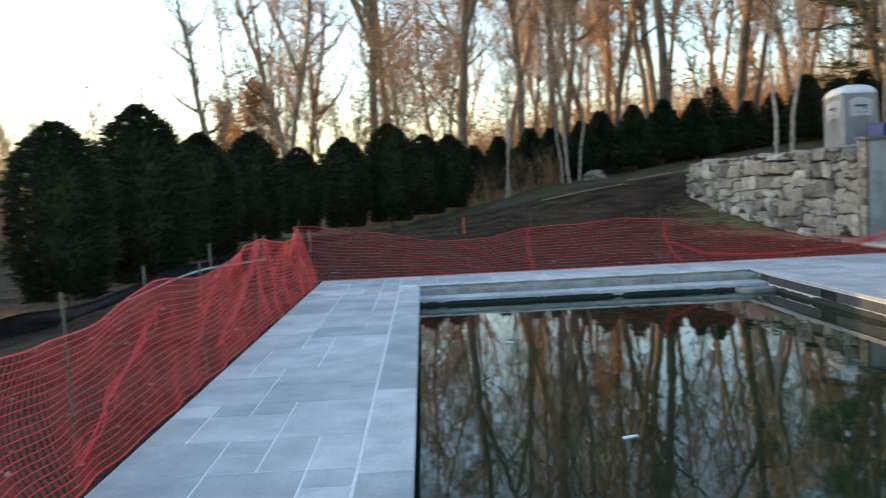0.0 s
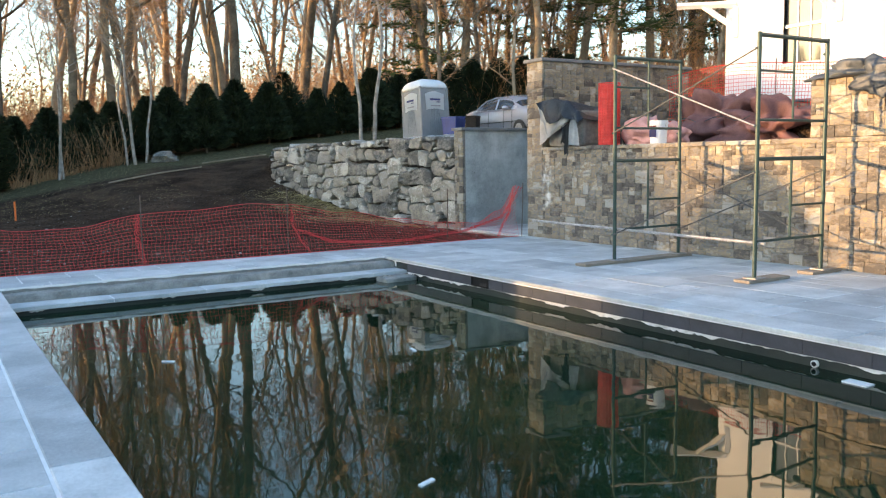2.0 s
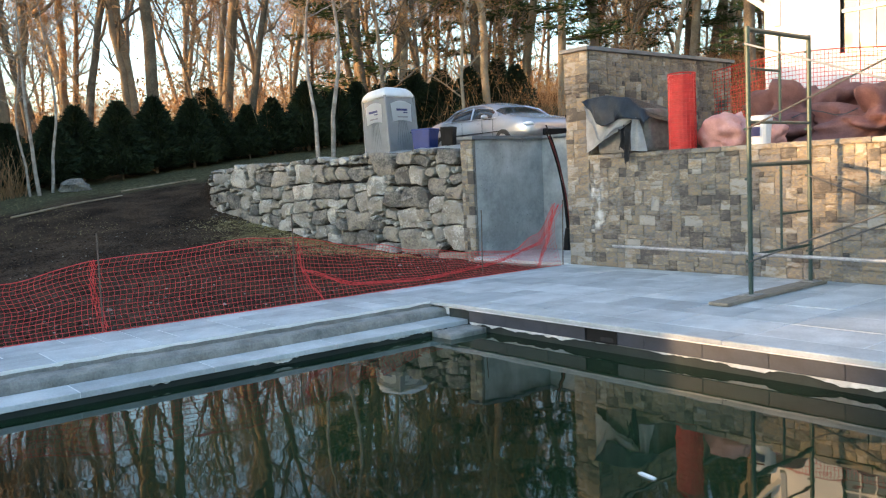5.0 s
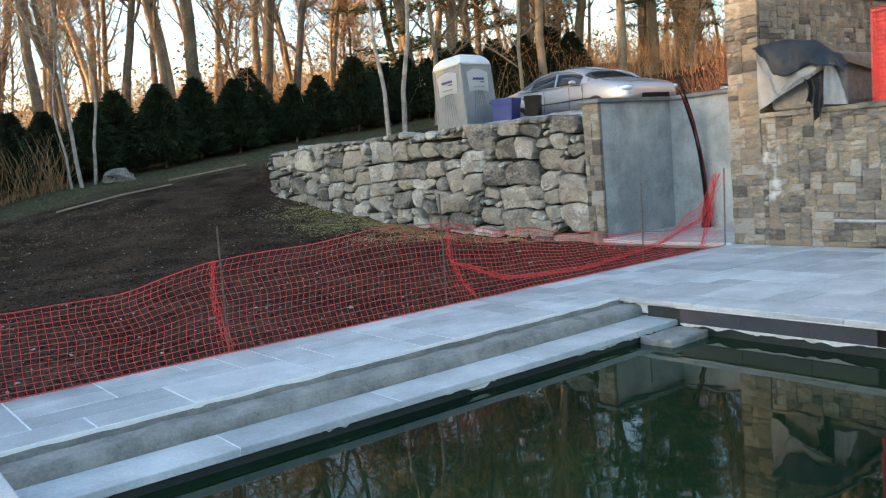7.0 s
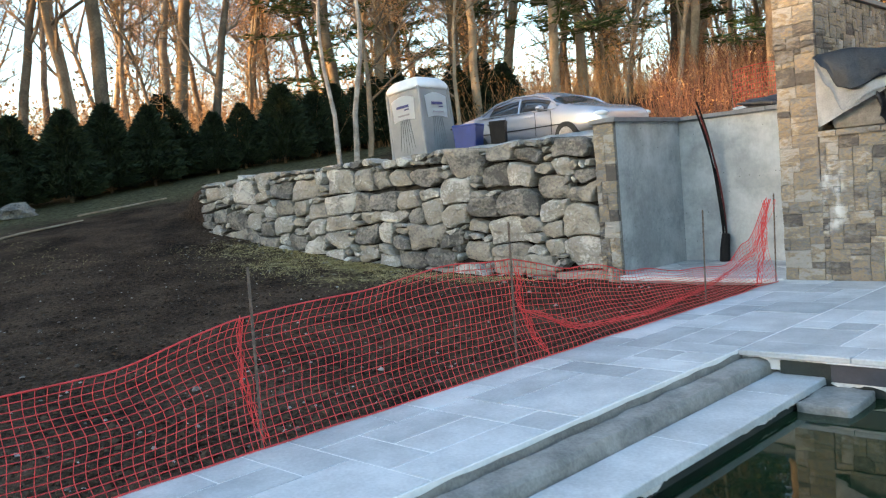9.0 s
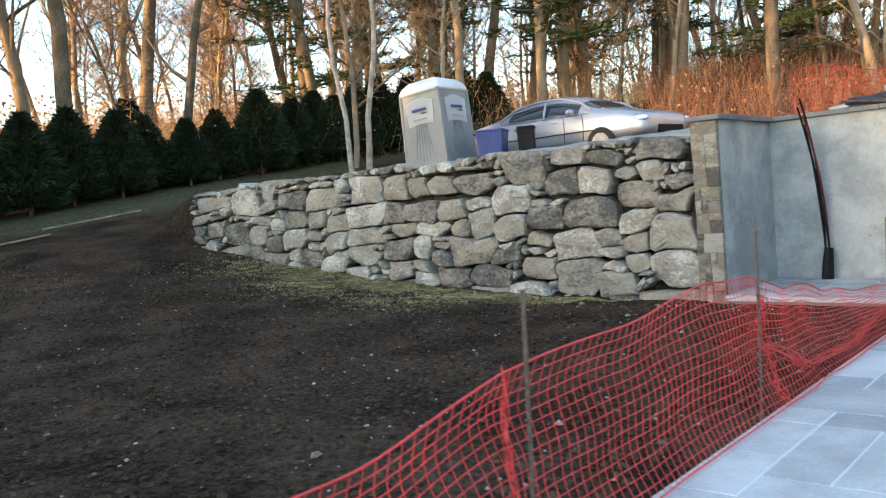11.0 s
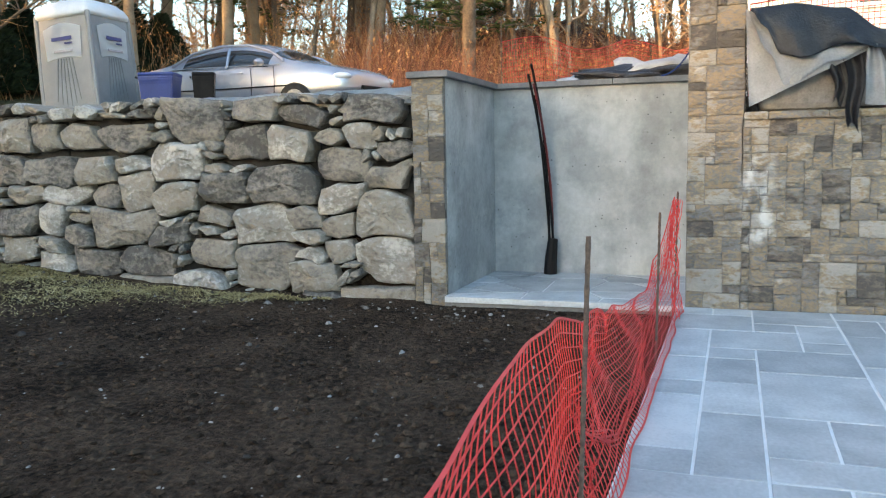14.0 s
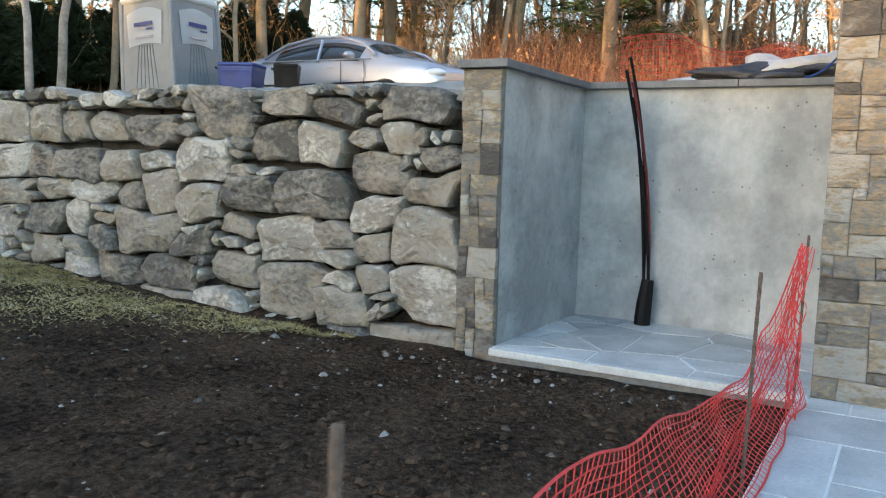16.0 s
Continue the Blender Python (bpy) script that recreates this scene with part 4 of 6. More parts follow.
def wheelie_bin(m, material, label, wide):
    root = tagged(empty("wheeled_bin", m @ Matrix.Diagonal((wide, wide, 1.08, 1))), label, "bin", group="bins beside the toilet")
    bm = bmesh.new()
    lv = [[bm.verts.new((x * k, y * k, z)) for x, y in ((-0.3, -0.33), (0.3, -0.33), (0.3, 0.33), (-0.3, 0.33))] for z, k in ((0.06, 0.78), (0.9, 1.0), (0.96, 1.05), (1.0, 1.05))]
    for a, b in zip(lv, lv[1:]):
        for k in range(4):
            bm.faces.new((a[k], a[(k + 1) % 4], b[(k + 1) % 4], b[k]))
    bm.faces.new(lv[0][::-1])
    bmesh.ops.bevel(bm, geom=list(bm.edges), offset=0.015, segments=2, affect="EDGES")
    part("body", bm, material, root)
    part("lid", box(-0.32, 0.32, -0.36, 0.35, 1.0, 1.05, 0.02), material, root)
    part("handle", tube([(-0.25, 0.4, 0.98), (0.25, 0.4, 0.98)], 0.018, 8), BLACK_PLASTIC, root)
    for x in (-0.28, 0.28):
        part("wheel", tube([(x - 0.03, 0.3, 0.1), (x + 0.03, 0.3, 0.1)], 0.1, 14), TYRE, root)
    return root


wheelie_bin(pose(12.75, 22.75, 1.62, 0, 0, 20), BLUE_PLASTIC, "blue plastic wheeled bin beside the toilet", 0.8)
wheelie_bin(pose(13.0, 22.1, 1.62, 0, 0, 30), BLACK_PLASTIC, "black plastic wheeled bin with its lid closed", 0.5)


# ---- car ----
def sedan(m):
    root = tagged(empty("sedan", m), "silver four-door saloon car parked above the boulder wall", "car")
    # half sections along the length: x forward; (y, z) outline from sill to roof
    st = [(-2.42, 0.62, 0.42, 0.86, 0.60, 0.92), (-2.3, 0.78, 0.36, 0.95, 0.70, 1.02), (-1.9, 0.88, 0.3, 0.98, 0.74, 1.06), (-1.45, 0.9, 0.28, 0.99, 0.66, 1.17), (-1.15, 0.91, 0.26, 0.98, 0.62, 1.31), (-0.3, 0.91, 0.26, 0.96, 0.59, 1.46), (0.3, 0.91, 0.26, 0.94, 0.6, 1.44), (0.85, 0.91, 0.26, 0.93, 0.63, 1.27), (1.3, 0.9, 0.28, 0.92, 0.74, 1.03), (1.8, 0.89, 0.3, 0.88, 0.72, 0.96), (2.22, 0.85, 0.34, 0.78, 0.66, 0.87), (2.42, 0.72, 0.38, 0.68, 0.55, 0.78)]
    bm = bmesh.new()
    rings = []
    for x, w, z0, zb, wr, zt in st:
        half = [(w * 0.92, z0), (w, z0 + 0.16), (w * 0.995, (z0 + zb) / 2 + 0.08), (w * 0.96, zb), (wr + 0.02, zb + 0.76 * (zt - zb)), (wr * 0.7, zt - 0.01), (0.0, zt)]
        rings.append([bm.verts.new((x, y, z)) for y, z in half] + [bm.verts.new((x, -y, z)) for y, z in half[-2::-1]])
    n = len(rings[0])
    for i, (a, b) in enumerate(zip(rings, rings[1:])):
        for k in range(n - 1):
            f = bm.faces.new((a[k], b[k], b[k + 1], a[k + 1]))
            if k in (3, n - 5) and 4 <= i <= 6:
                f.material_index = 1
            if i in (7,) and k in (4, 5, n - 6, n - 7):
                f.material_index = 1
            if i in (3,) and k in (4, 5, n - 6, n - 7):
                f.material_index = 1
        bm.faces.new((a[n - 1], b[n - 1], b[0], a[0]))
    bm.faces.new(rings[0])
    bm.faces.new(rings[-1][::-1])
    bmesh.ops.recalc_face_normals(bm, faces=list(bm.faces))
    body = part("body", bm, CAR_PAINT, root, smooth=True)
    body.data.materials.append(CAR_GLASS)
    sub = body.modifiers.new("round", "SUBSURF")
    sub.levels = sub.render_levels = 2
    for sy in (-1, 1):
        part("mirror", blob(0.78, sy * 1.0, 1.0, 0.08, 0.11, 0.065, 0.05, 2), CAR_PAINT, root)
        part("headlight", blob(2.12, sy * 0.7, 0.71, 0.27, 0.13, 0.075, 0.02, 3), WHITE_PLASTIC, root, "clear headlight")
        part("tail_light", blob(-2.3, sy * 0.62, 0.82, 0.1, 0.17, 0.09, 0.02, 2), RED_PLASTIC, root, "red tail light")
        for xs in (-0.42, 0.52, 1.0):
            part("door_seam", tube([(xs, sy * 0.913, 0.42), (xs + 0.02, sy * 0.918, 0.7), (xs - 0.02, sy * 0.885, 0.93)], 0.006, 5), BLACK_PLASTIC, body)
        part("window_trim", tube([(-1.35, sy * 0.845, 1.0), (-0.4, sy * 0.872, 0.985), (0.5, sy * 0.872, 0.965), (1.1, sy * 0.86, 0.955)], 0.012, 6), STEEL_GREY, body)
        part("pillar", tube([(-0.02, sy * 0.872, 0.95), (-0.06, sy * 0.72, 1.3)], 0.028, 6), CAR_PAINT, body)
        part("window_frame", tube([(-1.3, sy * 0.82, 1.06), (-0.85, sy * 0.74, 1.27), (-0.25, sy * 0.7, 1.355), (0.35, sy * 0.71, 1.33), (0.85, sy * 0.76, 1.2), (1.15, sy * 0.82, 1.02)], 0.026, 6), CAR_PAINT, body)
        part("trim_line", tube([(-1.9, sy * 0.905, 0.62), (0, sy * 0.925, 0.6), (1.4, sy * 0.905, 0.6)], 0.012, 6), BLACK_PLASTIC, body)
        for x in (-0.35, 0.55):
            part("door_handle", box(x - 0.32, x - 0.18, sy * 0.915 - 0.012, sy * 0.915 + 0.012, 0.84, 0.865, 0.006), CAR_PAINT, body)
        for x in (-1.42, 1.42):
            wheel = part("wheel", tube([(x, sy * 0.72, 0.32), (x, sy * 0.925, 0.32)], 0.32, 24), TYRE, root)
            part("rim", tube([(x, sy * 0.9, 0.32), (x, sy * 0.932, 0.32)], 0.21, 18), STEEL_GREY, wheel)
    part("grille", box(2.36, 2.44, -0.4, 0.4, 0.42, 0.58, 0.02), BLACK_PLASTIC, root)
    return root


sedan(pose(14.85, 22.2, 1.97, 0, 0, -97))

# pale sheeting laid on the plateau behind the boulder wall
bm = bmesh.new()
grid = [[bm.verts.new((9.3 + 0.7 * i / 6, 17.0 + 4.9 * j / 30, 1.97 + 0.14 * min(1, i / 2) * (1 - 0.45 * j / 30) + 0.02 * noise.noise(Vector((i * 0.5, j * 0.4, 3))) + 0.025 * noise.noise(Vector((i * 1.5, j * 1.6, 8))) - 0.03)) for j in range(31)] for i in range(7)]
for i in range(6):
    for j in range(30):
        bm.faces.new((grid[i][j], grid[i + 1][j], grid[i + 1][j + 1], grid[i][j + 1]))
bmesh.ops.solidify(bm, geom=list(bm.faces), thickness=0.02)
tagged(part("pale_geotextile", bm, TARP_WHITE, smooth=True), "pale crumpled sheeting lying behind the boulder wall", "sheeting")

# ---- niche fittings ----
pipes = tagged(empty("conduit_bundle"), "black and dark red flexible conduits leaning in the niche", "conduit")
for k, (dy, mt, top) in enumerate(((0.0, BLACK_PLASTIC, 2.3), (0.03, RED_PLASTIC, 2.1), (-0.028, BLACK_PLASTIC, 2.2), (0.012, BLACK_PLASTIC, 1.98))):
    pts = []
    for i in range(26):
        z = top * i / 25
        q = z / 2.3
        pts.append((10.67 - 0.36 * q ** 2.6 + 0.02 * math.sin(3.0 * q + 1.6 * k), 15.97 + 0.17 * q ** 2.0 + 0.028 * math.cos(3.0 * q + 1.6 * k), 0.02 + z))
    part("conduit", tube(pts, 0.0135, 8), mt, pipes)
part("foam_sleeve", tube([(10.63, 15.98, 0.02), (10.63, 15.97, 0.2), (10.64, 15.95, 0.42)], [0.075, 0.07, 0.055], 10), BLACK_PLASTIC, pipes, "black foam sleeve round the conduit foot")


def draped(name, material, label, place, nu, nv, category="tarpaulin", thick=0.012, parent=None):
    """A cloth laid over the surface place(u, v) with u, v from 0 to 1."""
    bm = bmesh.new()
    g = [[bm.verts.new(place(i / nu, j / nv)) for j in range(nv + 1)] for i in range(nu + 1)]
    for i in range(nu):
        for j in range(nv):
            bm.faces.new((g[i][j], g[i + 1][j], g[i + 1][j + 1], g[i][j + 1]))
    bmesh.ops.solidify(bm, geom=list(bm.faces), thickness=thick)
    ob = part(name, bm, material, parent, smooth=True)
    return tagged(ob, label, category) if parent is None else ob


def folds(u, v, seed, a=0.05, f=5):
    return a * noise.noise(Vector((u * f, v * f * 0.6, seed))) + a * 0.5 * noise.noise(Vector((u * f * 2.5, v * f, seed + 4)))


# heap under sheeting on the niche wall
heap = tagged(empty("covered_heap"), "heap under pale and black sheeting on the niche wall", "heap")
part("pale_sheet", blob(11.45, 14.85, 2.15, 0.4, 0.6, 0.27, 0.6, 4, 52.0, 2.1), SHEET_PALE, heap, "crumpled white plastic sheet", smooth=True)
part("pale_sheet_tail", blob(11.4, 15.6, 2.15, 0.3, 0.5, 0.13, 0.6, 4, 63.0, 2.1), SHEET_PALE, heap, smooth=True)
part("black_sheet", blob(11.0, 15.1, 2.16, 0.24, 0.72, 0.13, 0.8, 4, 71.0, 2.1), TARP_BLACK, heap, smooth=True)
part("blue_rope", tube([(10.72, 14.52 + 0.02 * i, 2.17 + 0.22 * (1 - i / 14) ** 2) for i in range(15)], 0.009, 6), BLUE_PLASTIC, heap)

# ---- things on the terrace ----
TZ = TER_Z + 0.065
stack = tagged(empty("covered_stack"), "block stack covered with a blue-grey tarpaulin", "covered stack")
part("stack_body", box(9.02, 9.8, 12.9, 13.85, TZ, TZ + 0.62, 0.06), MORTAR, stack)


TARP_TOP = [(12.82, 2.16), (12.95, 2.3), (13.25, 2.49), (13.64, 2.55), (13.94, 2.53)]
TARP_LOW = [(12.82, 2.04), (12.95, 2.14), (13.24, 2.19), (13.55, 2.09), (13.7, 2.13), (13.84, 2.36), (13.94, 2.48)]
FOLD_LOW = [(13.05, 2.15), (13.3, 2.06), (13.67, 1.88), (13.8, 2.15), (13.96, 2.42)]


def tarp_a(u, v):
    y = 12.82 + 1.12 * u
    top, low = curve_at(TARP_TOP, y), curve_at(TARP_LOW, y)
    if v < 0.4:
        t = v / 0.4
        return (9.85 - 0.9 * t, y, top - 0.12 * (1 - t) + folds(u, v, 1, 0.04) * math.sin(math.pi * t))
    t = (v - 0.4) / 0.6
    return (8.95 - 0.11 * math.sin(t * 1.57) - 0.035 * math.sin(u * 17 + 3 * t) * t + folds(u, v, 2, 0.04) * t, y, top + (low - top) * t)


draped("", TARP_BLUE, "", tarp_a, 44, 36, parent=stack, thick=0.01).name = "tarpaulin"
draped("", TARP_WHITE, "", lambda u, v: (8.97 - 0.09 * v - 0.02 * math.sin(u * 9 + v * 4) * v + folds(u, v, 6, 0.03) * v, 13.98 - 0.93 * u - 0.04 * v * (1 - u), 2.52 - 0.28 * u - v * (0.8 - 0.28 * u - 0.42 * u)), 34, 22, parent=stack, thick=0.005).name = "hanging_sheet"
draped("", TARP_WHITE, "", lambda u, v: (8.955 - 0.1 * v - 0.012 * math.sin(u * 12) * v + folds(u, v, 16, 0.02) * v, 13.94 - 0.89 * u, 2.5 - 0.27 * u + v * (curve_at(FOLD_LOW, 13.94 - 0.89 * u) - 2.5 + 0.27 * u)), 34, 16, parent=stack, thick=0.005).name = "folded_sheet"
draped("", TARP_WHITE, "", lambda u, v: (8.9 - 0.05 * v - 0.025 * math.sin(u * 10 + v * 3), 13.08 - 0.09 * u - 0.2 * u * v, 2.2 - 0.49 * v - 0.03 * u), 14, 18, parent=stack, thick=0.005).name = "hanging_sheet"
for y0, low, wide, ph in ((13.36, 1.72, 0.12, 0.0), (13.25, 1.52, 0.16, 2.0)):
    draped("", TARP_BLACK, "", lambda u, v, y0=y0, low=low, wide=wide, ph=ph: (8.93 - 0.05 * v - 0.03 * math.sin(u * 6 + ph), y0 - wide * u * (1 - 0.5 * v) - 0.06 * v + 0.02 * math.sin(v * 7 + ph), 2.16 + (low - 2.16) * v + 0.05 * math.sin(u * 4) * v), 8, 18, parent=stack, thick=0.015).name = "black_strip"

roll = tagged(empty("mesh_roll"), "upright roll of bright red-orange barrier mesh", "mesh roll")
part("roll", tube([(9.25, 12.5, TZ), (9.25, 12.5, TZ + 0.5), (9.26, 12.49, TZ + 1.02)], [0.165, 0.17, 0.172], 20), NETTING, roll)
tagged(net_panel(roll, lambda s, h: Vector((9.25 + (0.184 + 0.01 * math.sin(s * 9)) * math.cos(s / 0.184), 12.5 + (0.184 + 0.01 * math.sin(s * 9)) * math.sin(s / 0.184), TZ + 0.01 + 1.04 * h)), 1.1, 20, 0.05, 0.006, "outer_turn"), kind="stuff")
for k, (y, x, s, seed) in enumerate(((12.05, 9.65, 1.0, 3.0), (11.6, 9.8, 0.8, 11.0))):
    tagged(part("wrapped_sack", blob(x, y, TZ + 0.17 * s, 0.3 * s, 0.36 * s, 0.3 * s, 0.5, 4, seed, TZ - 0.04), PINK, smooth=True), "crumpled pinkish plastic-wrapped bundle on the terrace", "bundle", group="bundles on the terrace")
pallet = tagged(empty("wrapped_pallet"), "low heap wrapped in faded red sheeting", "heap")
part("wrapped_load", blob(11.3, 11.75, 2.0, 0.5, 0.85, 0.56, 0.75, 5, 21.0, 1.66), BUNDLE_DARK, pallet, smooth=True)
part("loose_sheet", blob(11.2, 10.6, 1.9, 0.5, 0.8, 0.42, 0.85, 5, 37.0, 1.66), BUNDLE_DARK, pallet, smooth=True)
part("lashing", tube([(10.72 + 0.02 * math.sin(k), 12.35 - 0.16 * k, 2.1 + 0.05 * math.sin(k * 1.3)) for k in range(11)], 0.008, 6), TARP_BLACK, pallet)

bucket = tagged(empty("bucket", pose(9.16, 11.28, TZ)), "white plastic builder's bucket with a blue label", "bucket")
bm = bmesh.new()
lv = [[bm.verts.new((r * math.cos(a * math.pi / 12), r * math.sin(a * math.pi / 12), z)) for a in range(24)] for r, z in ((0.125, 0.0), (0.145, 0.3), (0.155, 0.3), (0.155, 0.33), (0.147, 0.33), (0.148, 0.36), (0.13, 0.355))]
for a, b in zip(lv, lv[1:]):
    for k in range(24):
        bm.faces.new((a[k], a[(k + 1) % 24], b[(k + 1) % 24], b[k]))
bm.faces.new(lv[0][::-1])
part("pail", bm, WHITE_PLASTIC, bucket, smooth=False)
part("lid", tube([(0, 0, 0.33), (0, 0, 0.362)], 0.15, 24), WHITE_PLASTIC, bucket)
for z0, z1, mt in ((0.1, 0.22, INK), (0.24, 0.28, RED_PLASTIC)):
    bm = bmesh.new()
    arc = [math.pi + (k - 4) * 0.13 for k in range(9)]
    for a, b in zip(arc, arc[1:]):
        q = [bm.verts.new((0.1475 * math.cos(t), 0.1475 * math.sin(t), z)) for t, z in ((a, z0), (b, z0), (b, z1), (a, z1))]
        bm.faces.new(q)
    bmesh.ops.solidify(bm, geom=list(bm.faces), thickness=-0.003)
    part("label_patch", bm, mt, bucket)
part("bail", tube([(0.0, 0.15 * math.cos(k * math.pi / 10), 0.3 - 0.12 * math.sin(k * math.pi / 10)) for k in range(11)], 0.003, 5), STEEL_GREY, bucket)

cover = tagged(empty("tarpaulin"), "grey-blue tarpaulin thrown over the raised stone pier", "tarpaulin", group="tarpaulins on the walls")
part("cloth", blob(9.35, 7.95, 2.44, 0.46, 0.62, 0.2, 0.55, 4, 31.0, 2.425), TARP_BLUE, cover, smooth=True)
part("hanging_fold", blob(8.93, 7.55, 2.38, 0.07, 0.3, 0.2, 0.6, 4, 44.0), TARP_BLUE, cover, smooth=True)

# orange mesh along the terrace
fence_ter = tagged(empty("safety_fence"), "faded orange plastic mesh fence on the terrace", "fence", group="orange site fencing")
net_panel(fence_ter, lambda s, h: Vector((12.2 + 0.15 * noise.noise(Vector((s * 0.4, h, 3))), 13.9 - s, 1.93 + h * (1.15 + 0.1 * math.sin(s * 1.1)))), 8.0, 18, 0.06, 0.0055)
for y in (13.7, 11.4, 9.0, 6.4):
    rebar(12.25, y, 1.8, 3.2, fence_ter)
fence_back = tagged(empty("safety_fence"), "sloping orange plastic mesh fence behind the car", "fence", group="orange site fencing")
net_panel(fence_back, lambda s, h: Vector((14.6 + 0.62 * s, 17.6 - 0.28 * s + 0.2 * noise.noise(Vector((s * 0.4, h, 8))), 2.0 + 0.05 * s + h * (1.15 + 0.1 * math.sin(s * 1.3)))), 12.0, 14, 0.085, 0.004)
for k in range(6):
    rebar(14.6 + 0.62 * 2.3 * k, 17.6 - 0.28 * 2.3 * k, 1.8, 3.5, fence_back)

# ---- house ----
house = tagged(empty("house"), "white painted house gable end with bracketed eaves", "house")
HX, HY = 14.0, 13.93
WY0, WY1, WZ0, WZ1 = 11.68, 12.52, 3.28, 4.75
for b in ((HX, HX + 0.25, 2, WY0, 1.5, 7.0), (HX, HX + 0.25, WY1, HY, 1.5, 7.0), (HX, HX + 0.25, WY0, WY1, 1.5, WZ0), (HX, HX + 0.25, WY0, WY1, WZ1, 7.0), (HX + 0.25, HX + 9, HY - 0.25, HY, 1.5, 7.0), (HX + 8.75, HX + 9, 2, HY - 0.25, 1.5, 7.0), (HX + 0.25, HX + 8.75, 2, 2.25, 1.5, 7)):
    part("wall", box(*b), HOUSE_WHITE, house)
part("roof", box(HX - 0.9, HX + 9.5, 1.5, HY + 0.7, 7.0, 7.3, 0.03), CAPSTONE, house)
win = part("window", box(HX - 0.02, HX + 0.12, WY0 - 0.07, WY0, WZ0 - 0.07, WZ1 + 0.07), HOUSE_WHITE, house, "tall double-hung window with dark panes")
part("frame", box(HX - 0.02, HX + 0.12, WY1, WY1 + 0.07, WZ0 - 0.07, WZ1 + 0.07), HOUSE_WHITE, win)
part("sill", box(HX - 0.06, HX + 0.12, WY0, WY1, WZ0 - 0.07, WZ0), HOUSE_WHITE, win)
part("sash_bar", box(HX + 0.03, HX + 0.1, WY0, WY1, (WZ0 + WZ1) / 2 - 0.03, (WZ0 + WZ1) / 2 + 0.03), HOUSE_WHITE, win)
for k in (1 / 3, 2 / 3):
    yy = WY0 + k * (WY1 - WY0)
    part("glazing_bar", box(HX + 0.05, HX + 0.09, yy - 0.014, yy + 0.014, WZ0, WZ1), HOUSE_WHITE, win)
for z0, z1 in ((WZ0, (WZ0 + WZ1) / 2 - 0.03), ((WZ0 + WZ1) / 2 + 0.03, WZ1)):
    part("pane", box(HX + 0.07, HX + 0.076, WY0, WY1, z0, z1), GLASS, win)
for y in (HY - 0.25, HY - 2.6):
    br = part("bracket", tube([(HX - 0.02, y, 3.95), (HX - 0.02, y, 4.6)], 0.07, 4), HOUSE_WHITE, house, "white timber eaves bracket")
    part("strut", tube([(HX - 0.02, y, 4.15), (HX - 0.45, y + 0.5, 4.65)], 0.06, 4), HOUSE_WHITE, br)
    part("arm", tube([(HX - 0.02, y, 4.65), (HX - 0.8, y + 0.9, 4.68)], 0.07, 4), HOUSE_WHITE, br)
part("porch_post", tube([(10.6, 7.0, 1.55), (10.6, 7.0, 4.2)], 0.12, 4), TIMBER, house, "raw timber porch post")
part("porch_beam", box(10.45, 10.75, 5.0, 7.3, 2.9, 3.1, 0.01), TIMBER, house)

base = tagged(empty("house_plinth"), "low tan stone plinth wall under the white house", "wall", kind="structure")
part("plinth_core", box(13.86, 13.99, 2, 13.9, 1.8, 2.5), MORTAR, base)
loose = ([], [])
veneer("x", 5.0, 13.9, 1.9, 2.46, 13.85, 41, base, loose)
tagged(raw("plinth_stones", *loose, VENEER_LOOSE, base), kind="stuff")
part("plinth_cap", box(13.78, 14.0, 2, 13.95, 2.5, 2.55, 0.006), CAPSTONE, base)

# ---- pool fittings ----
vent = tagged(empty("skimmer_mouth"), "dark rectangular skimmer opening in the tile band", "skimmer")
# flat black plate on the wall stands for the shade inside the opening
part("throat_shade", box(PX1 - 0.003, PX1 + 0.0, VENT[0], VENT[1], -0.186, -0.058), BLACK_PLASTIC, vent)
for y0, y1, z0, z1 in ((VENT[0], VENT[1], -0.186, -0.176), (VENT[0], VENT[0] + 0.01, -0.175, -0.058), (VENT[1] - 0.01, VENT[1], -0.175, -0.058)):
    part("rim", box(PX1 - 0.015, PX1 - 0.004, y0, y1, z0, z1), BLACK_PLASTIC, vent)
part("weir_flap", box(PX1 - 0.01, PX1 - 0.005, VENT[0] + 0.05, VENT[0] + 0.2, -0.172, -0.13), TYRE, vent)


def rough_block(x0, x1, y0, y1, z0, z1):
    bm = box(x0, x1, y0, y1, z0, z1, 0.02)
    bmesh.ops.subdivide_edges(bm, edges=list(bm.edges), cuts=4, use_grid_fill=True)
    for v in bm.verts:
        v.co += Vector((noise.noise(v.co * 9), noise.noise(v.co * 9 + Vector((5, 0, 0))), 0.6 * noise.noise(v.co * 9 + Vector((0, 5, 0))))) * 0.022
    return bm


jet = tagged(empty("return_jet"), "white round pool return fitting in the wall", "pool fitting")
part("flange", tube([(PX1 - 0.03, 5.88, -0.238), (PX1, 5.88, -0.238)], 0.03, 16), WHITE_PLASTIC, jet)
part("eyeball", blob(PX1 - 0.03, 5.88, -0.238, 0.02, 0.022, 0.022, 0.0, 2), BLACK_PLASTIC, jet)
tagged(part("step_block", rough_block(4.74, 5.262, 12.3, 12.655, -0.36, -0.212), CONCRETE_RAW), "rough pale concrete block in the pool corner", "block")
